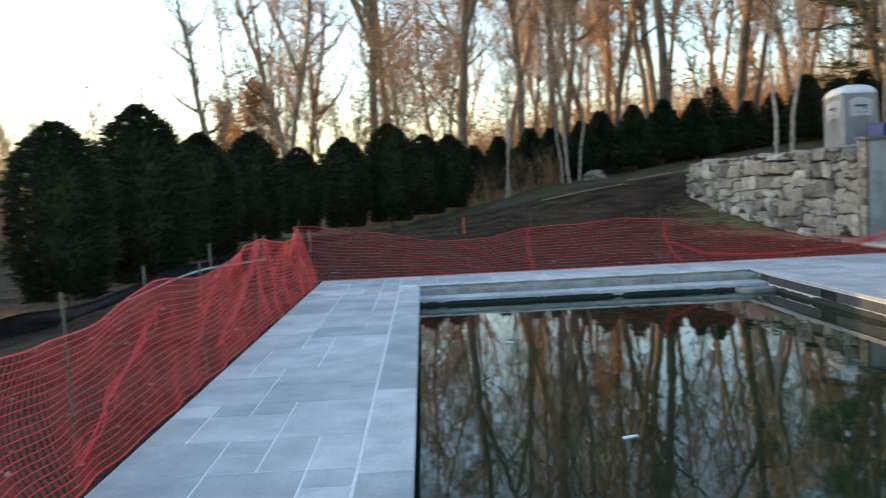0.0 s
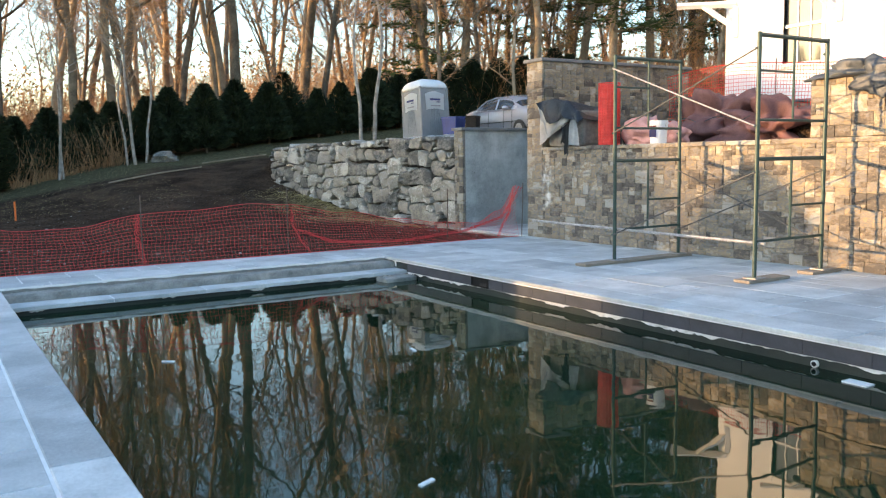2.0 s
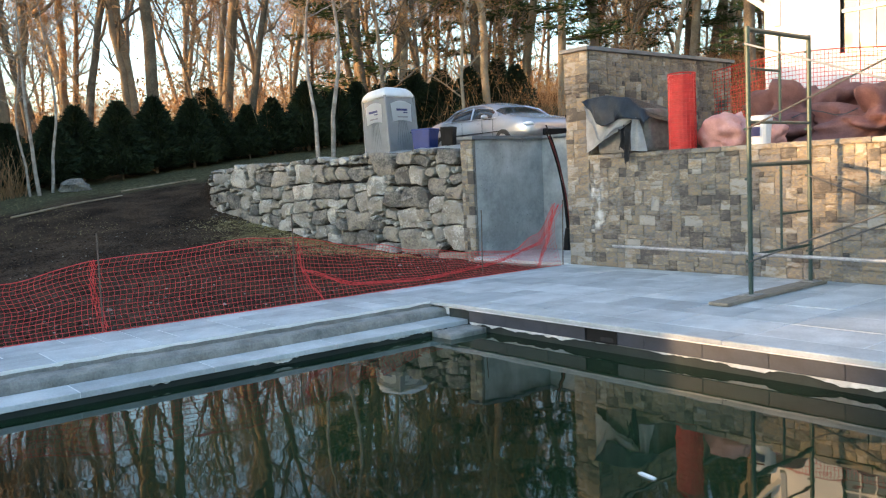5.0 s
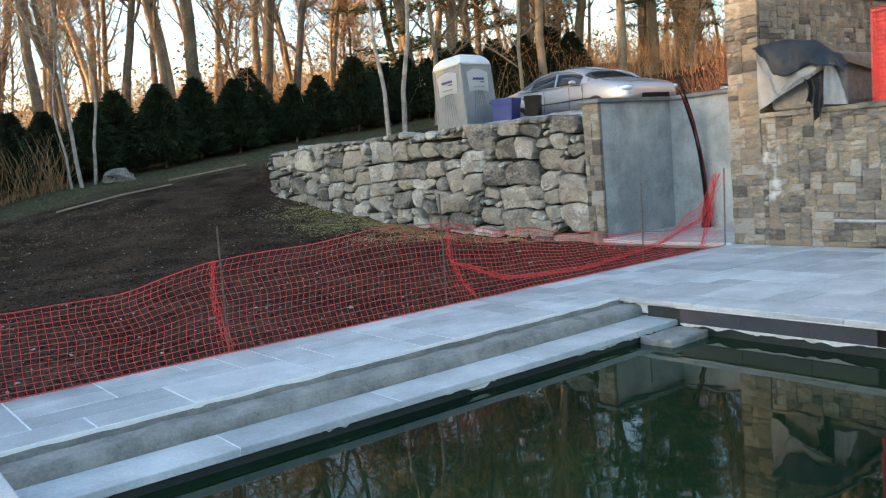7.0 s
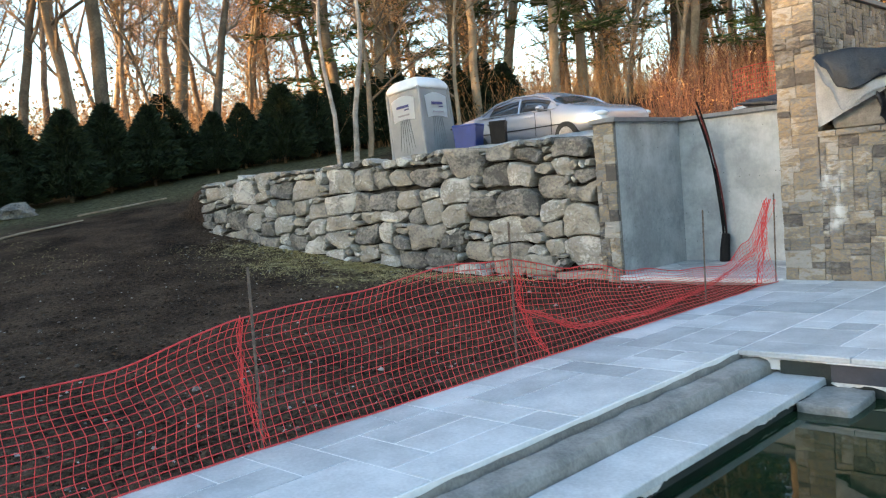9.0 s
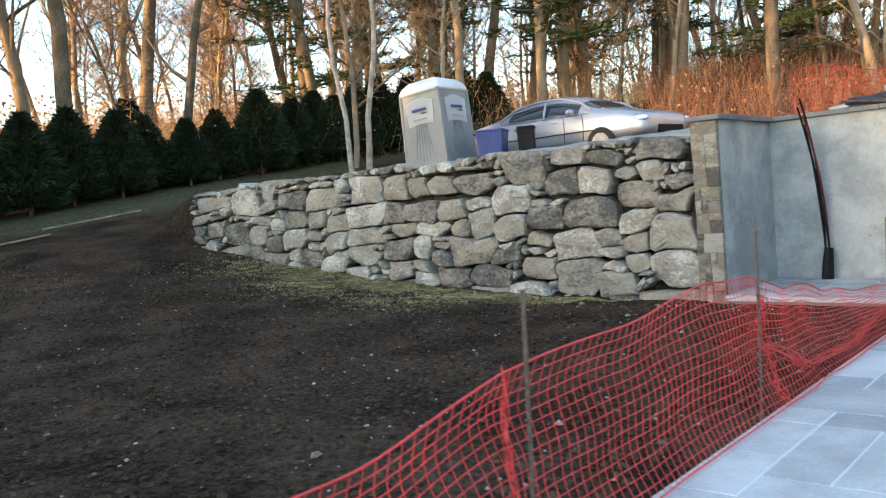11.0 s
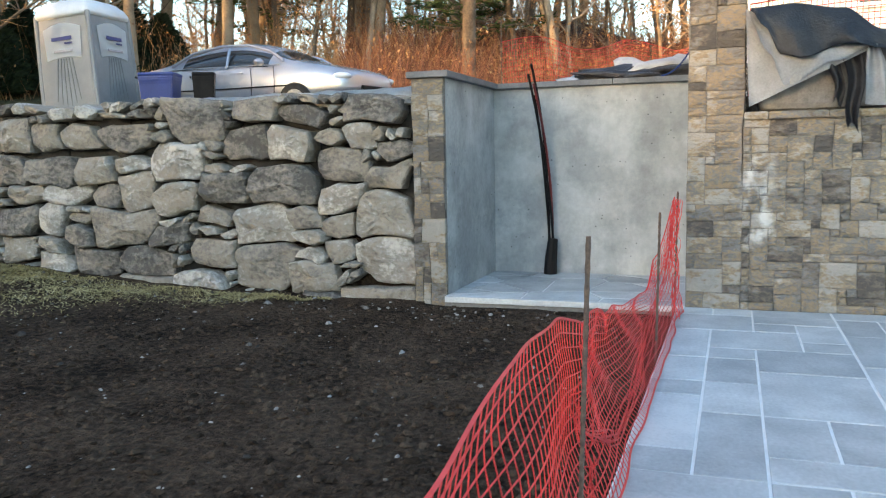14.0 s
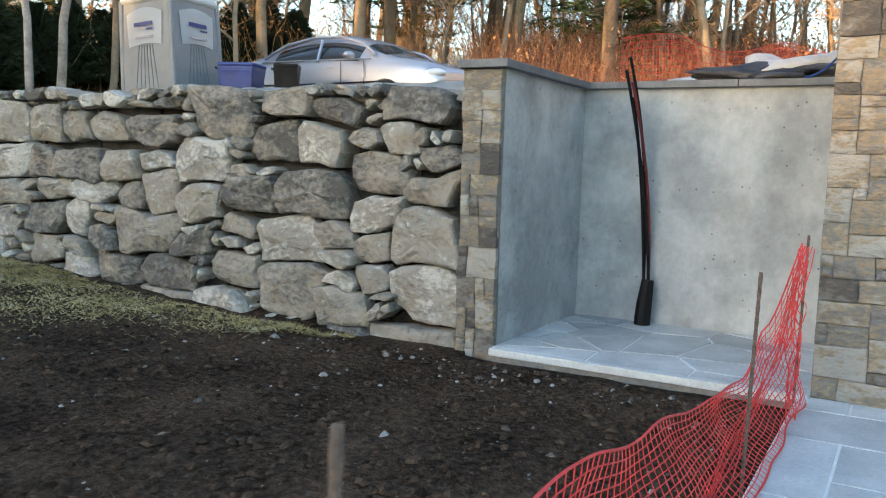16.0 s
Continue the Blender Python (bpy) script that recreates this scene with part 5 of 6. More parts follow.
# tiles of the band: one object each, on shared meshes
v, f = slab_geo(0.0015, 0.002, 0.5985, 0.13, 0.0, 0.01, 0.002)
tile_me = bpy.data.meshes.new("tile")
tile_me.from_pydata([(-c, a, b) for a, b, c in v], [], [g[::-1] for g in f])
tile_me.materials.append(POOL_TILE)
for k in range(30):
    y = 12.6 - 0.6 * (k + 1)
    if VENT[0] - 0.6 < y < VENT[1]:
        continue
    t = new("tile", tile_me)
    t.parent = band
    t.location = (PX1 - 0.002, y, -0.186)
for y0, y1 in ((10.2, VENT[0]), (VENT[1], 11.4)):
    v, f = slab_geo(y0 + 0.0015, 0.002, y1 - 0.0015, 0.13, 0.0, 0.01, 0.002)
    raw("tile", [(PX1 - 0.002 - c, a, b - 0.186) for a, b, c in v], [g[::-1] for g in f], POOL_TILE, band)
# floating leaves and a stick
rng = random.Random(61)
for x, y, turn in ((1.35, 5.6, 20), (2.9, 8.4, 80), (0.9, 9.3, 140)):
    leaf = part("floating_leaf", box(-0.06, 0.06, -0.014, 0.014, -0.004, 0.012, 0.005), WHITE_PLASTIC)
    leaf.matrix_world = pose(x, y, WATER_Z, 0, 0, turn)
    tagged(leaf, "pale curled leaf floating on the pool water", "leaf", group="leaves on the water")
tagged(part("floating_board", box(5.02, 5.13, 5.3, 5.5, WATER_Z - 0.01, WATER_Z + 0.012, 0.003), WHITE_PLASTIC), "small pale scrap of board floating at the wall", "scrap")


# ---- plants ----
def limb(bm, start, way, length, r0, r1, rng, bend=0.25, segs=5, sides=4, up=0.0):
    """A crooked tapered branch; returns its points."""
    pts, d, p = [Vector(start)], Vector(way).normalized(), Vector(start)
    for i in range(segs):
        d = (d + Vector((rng.uniform(-bend, bend), rng.uniform(-bend, bend), rng.uniform(-bend, bend) * 0.6 + up))).normalized()
        p = p + d * (length / segs)
        pts.append(p.copy())
    add_tube(bm, pts, [r0 + (r1 - r0) * i / segs for i in range(segs + 1)], sides, cap=False)
    return pts


def side_way(rng, up):
    a = rng.uniform(0, 2 * math.pi)
    return Vector((math.cos(a), math.sin(a), up))


def leaf_tris(verts, faces, p, size, rng, n):
    for _ in range(n):
        q = p + Vector((rng.gauss(0, 1), rng.gauss(0, 1), rng.gauss(0, 1))) * size * 2.2
        a, b = Vector((rng.gauss(0, 1), rng.gauss(0, 1), rng.gauss(0, 1))).normalized() * size, Vector((rng.gauss(0, 1), rng.gauss(0, 1), rng.gauss(0, 1))).normalized() * size * 0.6
        k = len(verts)
        verts.extend((q - a, q + b, q + a, q - b))
        faces.append((k, k + 1, k + 2, k + 3))


def bare_tree(seed, height, r, first, leaves=0, limbs=13, name="bare_tree", bark=None, twig=None, label="tall bare winter woodland tree", group="bare woodland trees", fork=False):
    rng = random.Random(seed)
    root = tagged(empty(name), label, "tree", group=group)
    bm = bmesh.new()
    trunk = limb(bm, (0, 0, -0.4), (rng.uniform(-0.06, 0.06), rng.uniform(-0.06, 0.06), 1), height, r, r * 0.18, rng, 0.11, 14, 8, 0.02)
    if fork:
        limb(bm, trunk[5], (rng.uniform(-0.4, 0.4), rng.uniform(-0.4, 0.4), 1), height * 0.55, r * 0.6, r * 0.12, rng, 0.08, 9, 7, 0.04)
    part("trunk", bm, bark or BARK, root, smooth=True)
    bm, tw, lv, lf = bmesh.new(), bmesh.new(), [], []
    for k in range(limbs):
        t = first + (0.97 - first) * (k + rng.random()) / limbs
        i = min(int(t * 14), 13)
        p = trunk[i].lerp(trunk[i + 1], t * 14 - i)
        ln = height * rng.uniform(0.14, 0.3) * (1.15 - 0.6 * t)
        b = limb(bm, p, side_way(rng, rng.uniform(0.4, 1.3)), ln, r * (0.5 - 0.36 * t), 0.012, rng, 0.3, 6, 4, 0.12)
        for q in range(5):
            s = b[rng.randint(1, 6)]
            c = limb(bm, s, side_way(rng, rng.uniform(0.1, 1.2)), ln * rng.uniform(0.3, 0.55), 0.022, 0.008, rng, 0.35, 4, 3, 0.1)
            for w in range(8):
                e = limb(tw, c[rng.randint(1, 4)], side_way(rng, rng.uniform(-0.1, 1.0)), ln * rng.uniform(0.14, 0.3), 0.009, 0.004, rng, 0.4, 3, 3, 0.05)
                if leaves and rng.random() < leaves:
                    leaf_tris(lv, lf, e[-1], 0.055 if leaves < 1 else 0.1, rng, 5 if leaves < 1 else 9)
    part("crown_branch", bm, bark or BARK, root)
    tagged(part("fine_twig", tw, twig or TWIG, root), kind="stuff")
    if lv:
        tagged(raw("dry_foliage", lv, lf, DRY_LEAF, root), kind="stuff")
    return root


def conifer(name, seed, height, width, profile, sprays, size, leaf, label, group, core=0.72, droop=0.2, slim=0.32):
    """An evergreen as a column or cone of small sprays round a solid that blocks light."""
    rng = random.Random(seed)
    root = tagged(empty(name), label, "tree", group=group)
    part("trunk", tube([(0, 0, -0.3), (0, 0, height * 0.5), (0, 0, height * 0.9)], [0.07, 0.05, 0.01], 7), BARK, root)
    # lumpy solid added inside so light does not pass between the sprays
    bm = bmesh.new()
    n, lv = 14, []
    for k in range(11):
        t = k / 10
        lv.append([bm.verts.new((core * width * profile(t) * (1 + 0.22 * noise.noise(Vector((math.cos(a) * 2, math.sin(a) * 2, t * 7 + seed)))) * math.cos(a), core * width * profile(t) * math.sin(a), 0.12 * height + 0.84 * height * t)) for a in [2 * math.pi * q / n for q in range(n)]])
    for a, b in zip(lv, lv[1:]):
        for k in range(n):
            bm.faces.new((a[k], a[(k + 1) % n], b[(k + 1) % n], b[k]))
    bm.faces.new(lv[-1])
    part("heart", bm, leaf, root)
    vs, fs = [], []
    for _ in range(sprays):
        t = rng.random() ** 1.15
        a = rng.uniform(0, 2 * math.pi)
        lump = 1 + 0.24 * noise.noise(Vector((math.cos(a) * 2.3, math.sin(a) * 2.3, t * 6 + seed))) + 0.1 * noise.noise(Vector((math.cos(a) * 6, math.sin(a) * 6, t * 14 + seed)))
        rr = width * profile(t) * lump * rng.uniform(0.68, 1.04)
        p = Vector((rr * math.cos(a), rr * math.sin(a), 0.08 * height + 0.92 * height * t))
        out = Vector((math.cos(a), math.sin(a), rng.uniform(-droop, 0.9))).normalized()
        side = out.cross(Vector((rng.uniform(-1, 1), rng.uniform(-1, 1), rng.uniform(-1, 1)))).normalized()
        s = size * rng.uniform(0.6, 1.5)
        k = len(vs)
        vs.extend((p - out * s * 0.4, p + side * s * slim + out * s * 0.3, p + out * s, p - side * s * slim + out * s * 0.25))
        fs.append((k, k + 1, k + 2, k + 3))
    raw("foliage", vs, fs, leaf, root)
    return root


def place(ob, spots):
    """Stands copies of a plant on the ground; the first spot takes the plant itself."""
    for i, (x, y, s, turn) in enumerate(spots):
        m = pose(x, y, lie(x, y) - 0.03, 0, 0, turn) @ Matrix.Diagonal((s, s, s, 1))
        if i == 0:
            ob.matrix_basis = m
        else:
            c = copy_thing(ob, pose(x, y, lie(x, y) - 0.03, 0, 0, turn))
            c.scale = (s, s, s)


cedar_profile = lambda t: (0.72 + 0.28 * smooth(0, 0.3, t)) * max(0.03, 1 - max(0.0, (t - 0.5) / 0.5) ** 3.0)
spruce_profile = lambda t: max(0.05, 1.0 - t ** 1.8) * (0.7 + 0.3 * smooth(0, 0.2, t)) * (0.78 + 0.22 * abs(math.sin(t * 23)))
rng = random.Random(501)
cedars = [conifer("arborvitae", 40 + k, 3.6, 0.9, cedar_profile, 11000, 0.12, CEDAR_LEAF, "tall dark green columnar arborvitae in a hedge row", "arborvitae hedge row", slim=0.16) for k in range(3)]
# trees below y = 14 stand out of view, added for their shade
row = [(-9.6, 10.5, 1.15), (-8.9, 13.6, 1.15), (-7.55, 17.4, 1.1), (-6.65, 19.9, 1.24), (-6.35, 24.1, 1.08), (-5.55, 27.4, 1.06), (-4.5, 30.6, 0.93), (-3.05, 32.8, 1.05), (-1.3, 33.9, 1.18), (0.1, 35.0, 1.0), (1.2, 35.3, 0.92), (-10.5, 7.4, 1.0), (-11.3, 4.0, 1.0), (-12, 0.5, 1.0)]
for k in range(3):
    place(cedars[k], [(x, y, s, 47.0 * i) for i, (x, y, s) in enumerate(row) if i % 3 == k])
spruces = [conifer("spruce", 60 + k, 3.0, 1.25, spruce_profile, 11000, 0.2, SPRUCE_LEAF, "young dark green spruce at the wood's edge", "young spruces along the wood", core=0.6, droop=0.5, slim=0.11) for k in range(3)]
spots = []
x = 2.3
while x < 27:
    y = 36.3 - 0.035 * (x - 2) - 0.012 * max(0, x - 10) ** 2 + rng.uniform(-0.4, 0.4)
    spots.append((x, y, rng.uniform(0.68, 0.92), rng.uniform(0, 360)))
    if rng.random() < 0.3:
        spots.append((x + 0.4, y + 1.6, rng.uniform(0.72, 0.95), rng.uniform(0, 360)))
    x += rng.uniform(0.95, 1.4)
for k in range(3):
    place(spruces[k], spots[k::3])

# bare wood
kinds = [bare_tree(100 + k, h, r, f, leaves=l, limbs=n, fork=fk) for k, (h, r, f, l, n, fk) in enumerate(((20, 0.19, 0.25, 0.3, 18, True), (17, 0.14, 0.2, 0.7, 19, False), (22, 0.23, 0.3, 0.25, 17, True), (14, 0.1, 0.15, 0.8, 19, False), (18, 0.16, 0.2, 0.6, 19, True), (11, 0.07, 0.12, 0.6, 19, True)))]
spots, rng = [], random.Random(777)
fixed = [(-8.8, 41, 1.0), (-6.2, 43, 0.9), (-3.4, 40, 1.1), (2.5, 41, 0.9), (-11.5, 52, 0.9)]
for az, d, s in fixed:
    spots.append((d * math.sin(radians(az)), d * math.cos(radians(az)), s, rng.uniform(0, 360)))
for _ in range(46):
    az, d = rng.uniform(58, 94), rng.uniform(26, 60)
    x, y = 3 + d * math.sin(radians(az)), 14 + d * math.cos(radians(az))
    if not (x < 26 and y < 16):
        spots.append((x, y, rng.uniform(0.7, 1.1), rng.uniform(0, 360)))
while len(spots) < 240:
    az, d = rng.uniform(-10.5, 88), 37 + 55 * rng.random() ** 1.3
    x, y = d * math.sin(radians(az)), d * math.cos(radians(az))
    if (x > 20 and y < 26 and rng.random() < 0.55) or (13 < x < 25 and y < 15.5) or any((x - q[0]) ** 2 + (y - q[1]) ** 2 < 1.7 for q in spots):
        continue
    spots.append((x, y, rng.uniform(0.75, 1.2), rng.uniform(0, 360)))
for k in range(6):
    place(kinds[k], spots[k::6])
broad = bare_tree(150, 22, 0.25, 0.32, 0.25, 18, label="stout bare oak at the wood's edge", group="stout trees at the wood's edge", fork=True)
place(broad, [(11.9, 41.6, 1.0, 10), (15.4, 40.4, 1.1, 140), (22.2, 36.4, 0.95, 70), (7.4, 42.5, 0.95, 190)])
# thin trees standing alone against the open sky, and a far line of trees beyond the hedge
lone = bare_tree(131, 11, 0.2, 0.3, 0.0, 15, fork=True)
place(lone, [(-7.45, 31.5, 1.0, 0)])
russet = bare_tree(133, 7.5, 0.11, 0.15, 1.0, 20, name="russet_tree", label="small tree still holding russet dry leaves", group="russet trees")
place(russet, [(-9.2, 45.0, 1.0, 30), (-12.6, 56.0, 1.0, 120)])
far = bare_tree(140, 9, 0.12, 0.15, 0.1, 18, label="distant bare tree beyond the hedge", group="far tree line")
place(far, [(-80 + 1.6 * k + rng.uniform(-2, 2), 72 + rng.uniform(-14, 22), rng.uniform(0.75, 1.2), rng.uniform(0, 360)) for k in range(48)])
# tall unseen evergreens beyond the hedge, added on the sunset side to block sun
screen = conifer("screen_conifer", 71, 8.0, 1.9, spruce_profile, 5200, 0.24, SPRUCE_LEAF, "tall unseen conifer added to block the low sunset light", "conifer screen", droop=0.5)
for k in range(19):
    # sizes shape where the sun still reaches the terrace wall and niche
    wide = {8: 0.6, 9: 0.68, 10: 1.42, 11: 1.15, 12: 1.3, 13: 1.35, 14: 1.35, 15: 1.3}.get(k, 1.12)
    m = pose(-75 + rng.uniform(-1, 1), 28.4 + 2.5 * k, lie(-75, 28.4 + 2.5 * k) - 0.1, 0, 0, 40.0 * k)
    tall = screen if k == 0 else copy_thing(screen, m)
    tall.matrix_world = m
    tall.scale = (wide, wide, wide + 0.66)

birch = bare_tree(160, 8.5, 0.07, 0.5, 0.0, 9, name="birch", bark=BARK_BIRCH, label="slender pale-barked young birch", group="young birches")
place(birch, [(6.15, 34.5, 1.0, 20), (6.5, 34.6, 0.85, 150), (3.45, 34.7, 0.9, 200), (3.65, 34.8, 0.8, 60), (10.55, 24.5, 0.9, 250), (11.0, 24.6, 1.0, 100), (5.9, 34.7, 0.7, 300)])


def pine(seed, height, r, first):
    rng = random.Random(seed)
    root = tagged(empty("pine"), "tall white pine with layered green boughs", "tree", group="tall pines behind the car")
    bm = bmesh.new()
    trunk = limb(bm, (0, 0, -0.4), (0, 0, 1), height, r, r * 0.25, rng, 0.02, 12, 8, 0.02)
    part("trunk", bm, BARK, root, smooth=True)
    bm, vs, fs = bmesh.new(), [], []
    z = first * height
    while z < height * 0.98:
        ln = (0.6 + 3.4 * (1 - (z / height)) ** 0.7) * rng.uniform(0.7, 1.15)
        for k in range(rng.randint(3, 5)):
            i = min(int(z / height * 12), 11)
            p = trunk[i].lerp(trunk[i + 1], z / height * 12 - i)
            b = limb(bm, p, side_way(rng, rng.uniform(-0.12, 0.2)), ln * rng.uniform(0.6, 1.0), 0.035, 0.01, rng, 0.12, 6, 4, 0.03)
            for s in range(2, 7):
                for _ in range(5):
                    c = b[s] + Vector((rng.gauss(0, 0.26), rng.gauss(0, 0.26), rng.gauss(0.03, 0.06)))
                    for _ in range(4):
                        d = Vector((rng.gauss(0, 1), rng.gauss(0, 1), rng.gauss(0.1, 0.35))).normalized()
                        e = d.cross(Vector((rng.gauss(0, 1), rng.gauss(0, 1), rng.gauss(0, 1)))).normalized() * 0.035
                        q = len(vs)
                        vs.extend((c - e, c + e, c + d * rng.uniform(0.28, 0.5)))
                        fs.append((q, q + 1, q + 2))
        z += rng.uniform(0.45, 0.8)
    part("crown", bm, BARK, root)
    raw("needles", vs, fs, PINE_LEAF, root)
    return root


pines = [pine(200 + k, h, r, f) for k, (h, r, f) in enumerate(((19, 0.24, 0.12), (17, 0.2, 0.2), (21, 0.26, 0.25)))]
spots, rng = [], random.Random(91)
for k in range(11):
    az, d = 33 + 33 * (k + rng.random()) / 11, rng.uniform(35, 52)
    spots.append((d * math.sin(radians(az)), 6 + d * math.cos(radians(az)), rng.uniform(0.8, 1.1), rng.uniform(0, 360)))
for k in range(3):
    place(pines[k], spots[k::3])


def thicket(name, label, n, seed, where, height, stem, leaf, leafy, thick=1.0, leaf_size=0.05):
    """Uncountable thin stems with leaves."""
    rng = random.Random(seed)
    vs, fs, lv, lf = [], [], [], []
    for _ in range(n):
        x, y = where(rng)
        p = Vector((x, y, lie(x, y) - 0.05))
        d = Vector((rng.gauss(0, 0.28), rng.gauss(0, 0.28), 1)).normalized()
        h, r = height * rng.uniform(0.4, 1.1), rng.uniform(0.006, 0.014) * thick
        rings = []
        for i in range(4):
            rings.append(len(vs))
            q = r * (1 - 0.25 * i)
            vs.extend((p + Vector((q, 0, 0)), p + Vector((-q / 2, q, 0)), p + Vector((-q / 2, -q, 0))))
            if i > 0 and rng.random() < leafy:
                leaf_tris(lv, lf, p, leaf_size, rng, 4)
            d = (d + Vector((rng.gauss(0, 0.22), rng.gauss(0, 0.22), 0))).normalized()
            p = p + d * h / 3
        for a, b in zip(rings, rings[1:]):
            fs.extend((a + k, a + (k + 1) % 3, b + (k + 1) % 3, b + k) for k in range(3))
    ob = tagged(raw(name, vs, fs, stem), label, "brush", kind="stuff")
    if lv:
        raw("brush_leaves", lv, lf, leaf, ob)
    return ob


def red_slope(rng):
    while True:
        az, d = rng.uniform(63, 93), rng.uniform(18, 44)
        x, y = 2 + d * math.sin(radians(az)), 13.5 + d * math.cos(radians(az))
        if not (x < 24.5 and y < 15.2):
            return x, y


def wood_floor(rng):
    az, d = rng.uniform(-9, 62), 39 + 35 * rng.random() ** 1.5
    return d * math.sin(radians(az)), d * math.cos(radians(az))


def far_wood(rng):
    az, d = rng.uniform(-12, 88), rng.uniform(62, 115)
    return d * math.sin(radians(az)), d * math.cos(radians(az))


def far_scrub(rng):
    az, d = rng.uniform(-48, -9), rng.uniform(60, 95)
    return d * math.sin(radians(az)), d * math.cos(radians(az))


thicket("far_wood", "far bare woodland stems with dry leaves", 6000, 4, far_wood, 4.5, TWIG, DRY_LEAF, 0.35, 3.0, 0.16)
thicket("far_scrub", "far grey-brown scrub beyond the hedge", 6000, 12, far_scrub, 5.5, TWIG, DRY_LEAF, 0.5, 2.5, 0.16)
thicket("red_brush", "dense reddish bare brush on the sunlit slope", 7000, 1, red_slope, 2.4, RED_BRUSH, DRY_LEAF, 0.1)
thicket("wood_brush", "thin brown undergrowth with dry leaves in the wood", 9000, 2, wood_floor, 2.6, TWIG, DRY_LEAF, 0.3)
thicket("hedge_brush", "grey bare shrubs among the birches", 500, 3, lambda r: (r.uniform(2.0, 6.0), r.uniform(35, 36.2)), 1.9, TWIG, DRY_LEAF, 0.0)


# ---- on the soil ----
def scatter(name, label, category, n, seed, where, size, material, flat=0.6):
    rng = random.Random(seed)
    vs, fs = [], []
    for _ in range(n):
        x, y = where(rng)
        s = size * (0.35 + 1.2 * rng.random() ** 3)
        z = ground_height(x, y) + 0.12 * s
        k, turn, long = len(vs), rng.uniform(0, 6.3), rng.uniform(0.7, 1.5)
        vs.append((x, y, z - 0.4 * s))
        for i in range(5):
            a, r = turn + i * 1.257 + rng.uniform(-0.25, 0.25), s * rng.uniform(0.75, 1.1)
            vs.append((x + r * long * math.cos(a), y + r / long * math.sin(a), z + 0.15 * s * rng.uniform(-1, 1)))
        for i in range(3):
            a, r = turn + i * 2.09 + rng.uniform(-0.3, 0.3), s * rng.uniform(0.3, 0.6)
            vs.append((x + r * long * math.cos(a), y + r / long * math.sin(a), z + flat * s * rng.uniform(0.75, 1.1)))
        for q in ((0, 2, 1), (0, 3, 2), (0, 4, 3), (0, 5, 4), (0, 1, 5), (6, 7, 8), (1, 2, 6), (2, 7, 6), (2, 3, 7), (3, 4, 7), (4, 8, 7), (4, 5, 8), (5, 6, 8), (5, 1, 6)):
            fs.append(tuple(k + i for i in q))
    return tagged(raw(name, vs, fs, material), label, category, kind="stuff")


def plot(rng):
    return rng.uniform(-2.5, 8.75), 14.75 + 12 * rng.random() ** 1.6


def left_strip(rng):
    return rng.uniform(-4.5, -2.05), rng.uniform(2, 16)


scatter("pebbles", "pale pebbles scattered over the dark soil", "pebbles", 2200, 5, plot, 0.015, PEBBLE)
scatter("stones", "larger pale stones lying on the soil", "stones", 150, 6, plot, 0.034, PEBBLE)
scatter("clods", "dark clods of tilled soil", "clods", 22000, 7, plot, 0.025, CLOD, 0.55)
scatter("wall_foot_rubble", "small rubble along the foot of the walls", "rubble", 380, 8, lambda r: (r.uniform(8.2, 8.8), 14.75 + 12 * r.random()), 0.026, PEBBLE)
scatter("strip_pebbles", "pebbles on the soil strip beside the deck", "pebbles", 500, 9, left_strip, 0.025, PEBBLE)


def blades(name, label, n, seed, where, length, material):
    rng = random.Random(seed)
    vs, fs = [], []
    for _ in range(n):
        x, y = where(rng)
        a, ln = rng.uniform(0, 2 * math.pi), length * rng.uniform(0.4, 1.2)
        p = Vector((x, y, ground_height(x, y) + 0.01))
        d = Vector((math.cos(a), math.sin(a), rng.uniform(0.0, 0.45))) * ln
        s = Vector((-math.sin(a), math.cos(a), 0)) * 0.005
        k = len(vs)
        vs.extend((p - s, p + s, p + d))
        fs.append((k, k + 1, k + 2))
    return tagged(raw(name, vs, fs, material), label, "straw", kind="stuff")


def straw_patch(rng):
    while True:
        y = rng.gauss(22.0, 1.9)
        x = 8.8 - abs(rng.gauss(0, 0.75)) * smooth(17.6, 20.5, y)
        if 17.8 < y < 26 and x < 8.8 and noise.noise(Vector((x * 1.2, y * 0.9, 4))) > rng.uniform(-0.6, 0.35):
            return x, y


blades("straw", "yellowish straw strewn at the boulder wall's foot", 30000, 10, straw_patch, 0.065, STRAW)
blades("leaf_litter", "dry leaves and straw strewn on the bank", 5000, 11, lambda r: (r.uniform(-3, 6) , r.uniform(26, 35)), 0.12, STRAW)

blades("hedge_grass", "thin worn grass under the hedge trees", 12000, 13, lambda r: (-6.4 - 7 * r.random(), r.uniform(11, 27)), 0.14, GRASS)

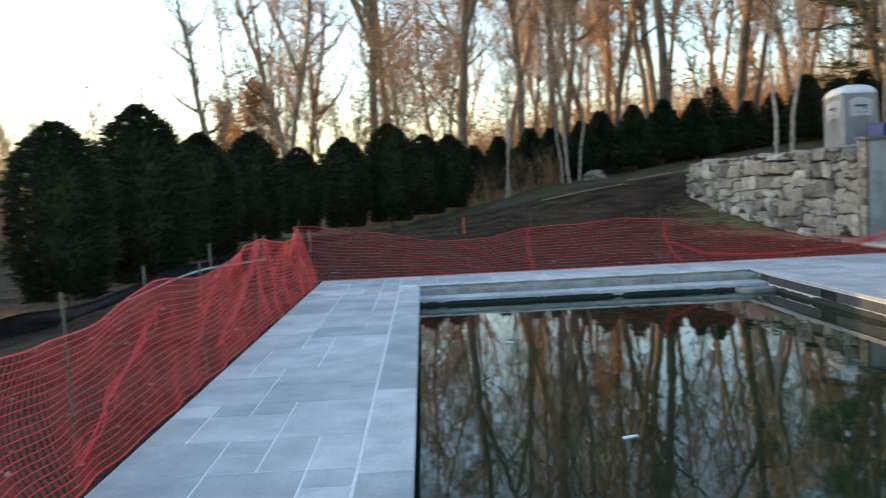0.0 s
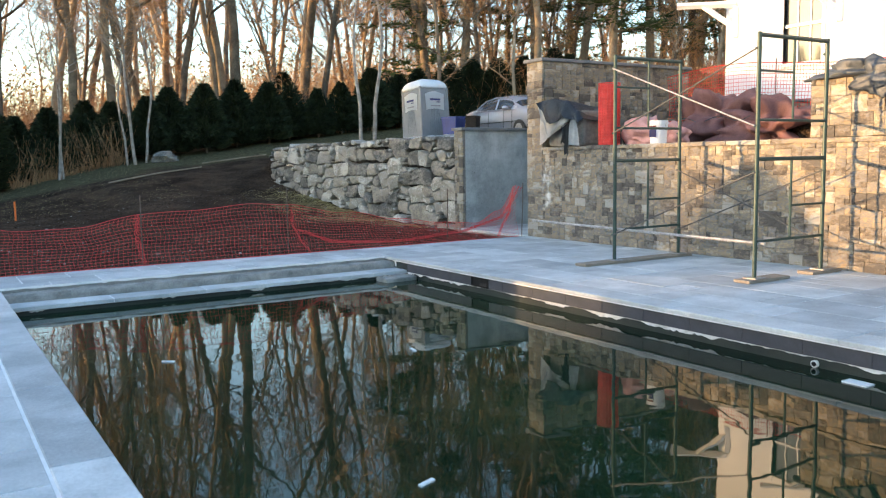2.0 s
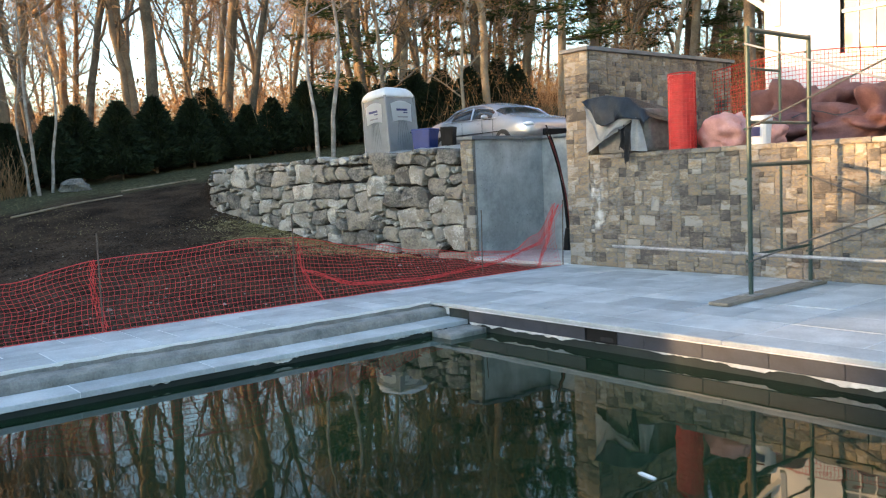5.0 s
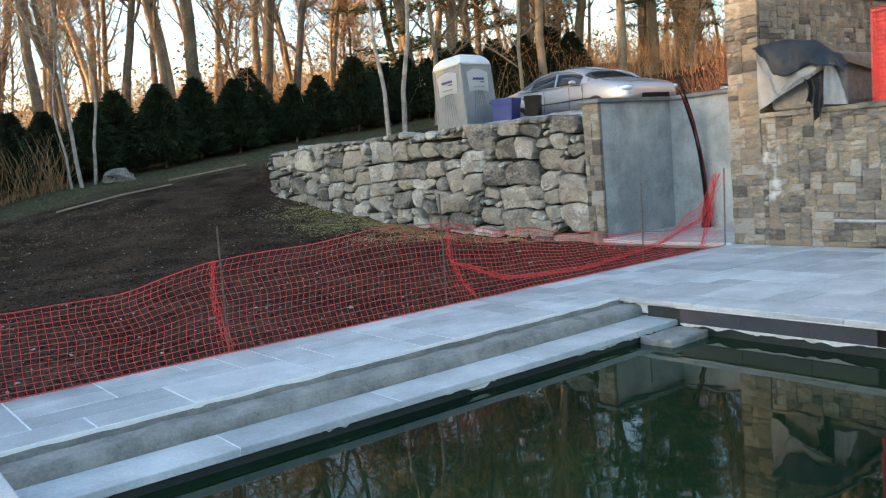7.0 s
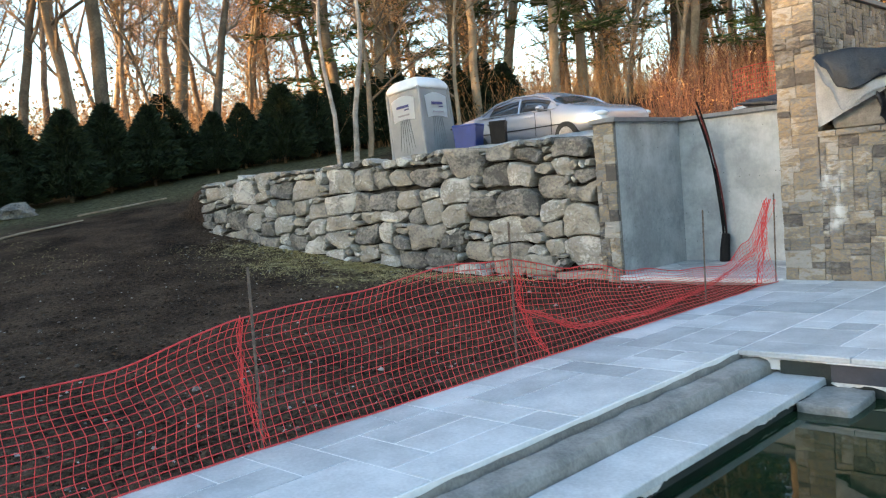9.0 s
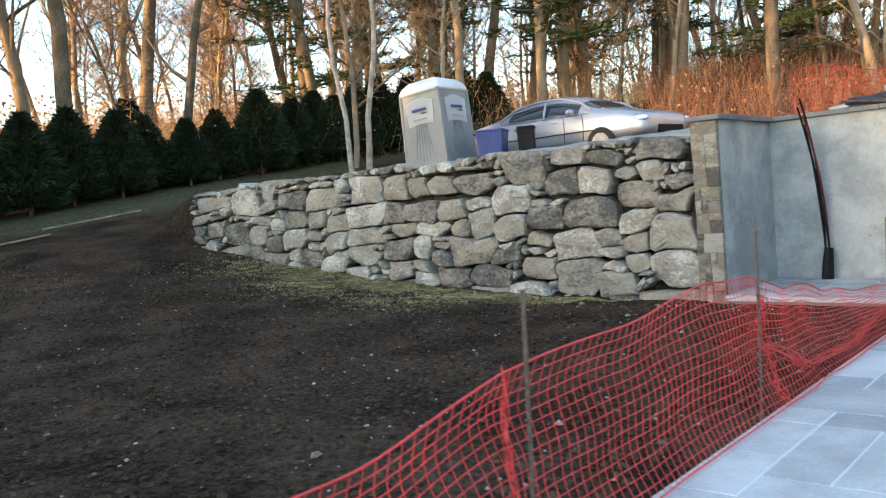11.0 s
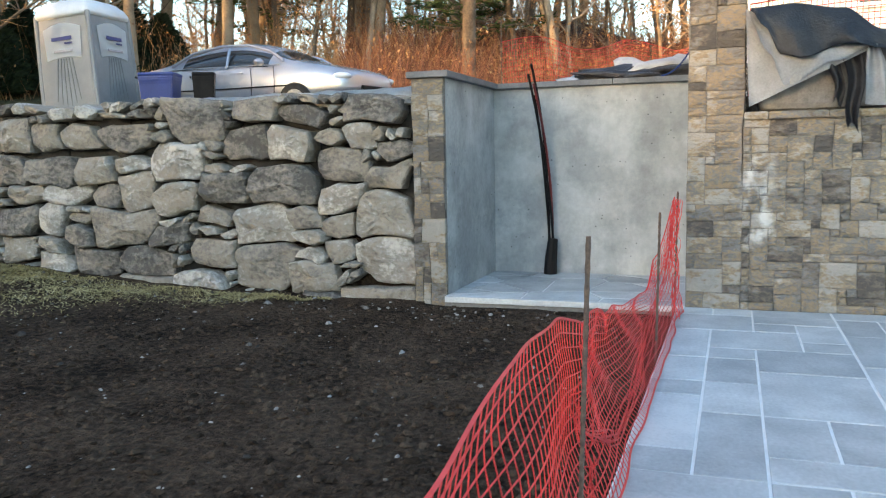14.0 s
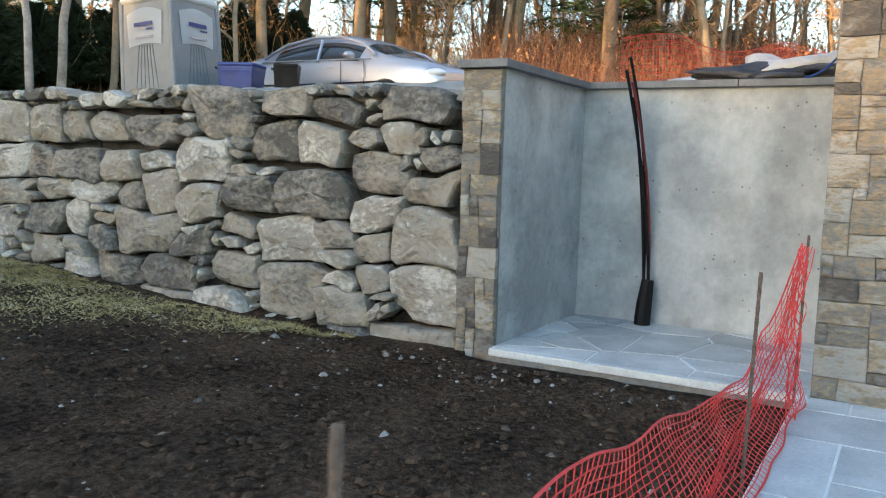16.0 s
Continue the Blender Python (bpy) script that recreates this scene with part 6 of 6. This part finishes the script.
# ---- small things outside ----
stake = tagged(part("survey_stake", box(1.2, 1.245, 25.97, 26.0, lie(1.2, 26) - 0.1, lie(1.2, 26) + 0.52, 0.004), ORANGE_STAKE), "bright orange painted wooden survey stake", "stake")
silt = tagged(empty("silt_fence"), "low sagging black silt fence along the hedge", "silt fence")


def silt_place(u, v):
    x, y = -9.5 + 6.3 * u, 9.5 + 13.5 * u
    return (x + 0.15 * noise.noise(Vector((u * 12, v, 0))), y + 0.1 * noise.noise(Vector((u * 12, v, 5))), lie(x, y) - 0.02 + 0.42 * v * (0.75 + 0.4 * noise.noise(Vector((u * 9, 0, 2)))))


draped("", TARP_BLACK, "", silt_place, 80, 5, parent=silt, thick=0.006).name = "fabric"
for k in range(8):
    x, y = -9.4 + 6.2 * k / 7, 9.5 + 13.5 * k / 7
    part("wooden_stake", box(x - 0.02, x + 0.02, y - 0.02, y + 0.02, lie(x, y) - 0.2, lie(x, y) + 0.62, 0.003), TIMBER, silt)
tagged(part("long_pipe", tube([(-8.6 + 4.8 * t + 0.15 * math.sin(t * 5), 13.9 + 6.4 * t * (0.55 + 0.45 * t), lie(-8.6 + 4.8 * t, 13.9 + 6.4 * t * (0.55 + 0.45 * t)) + 0.06) for t in [i / 24 for i in range(25)]], 0.025, 8), CONCRETE), "long grey plastic pipe lying on the soil", "pipe")
tagged(part("fallen_pole", tube([(4.4, 30.6, lie(4.4, 30.6) + 0.04), (6.0, 30.7, lie(6, 30.7) + 0.05), (7.6, 31.1, lie(7.6, 31.1) + 0.05)], [0.03, 0.028, 0.02], 7), BARK), "grey fallen pole lying on the grassy bank", "pole")
tagged(part("fallen_pole", tube([(8.0, 32.4, lie(8.0, 32.4) + 0.04), (10.4, 32.2, lie(10.4, 32.2) + 0.05)], 0.026, 7), BARK), "grey fallen pole lying on the grassy bank", "pole")
tagged(part("fieldstone", blob(7.1, 34.2, lie(7.1, 34.2) + 0.12, 0.5, 0.35, 0.26, 0.4, 3, 9.0), BOULDER), "single rounded fieldstone beside the birches", "stone")
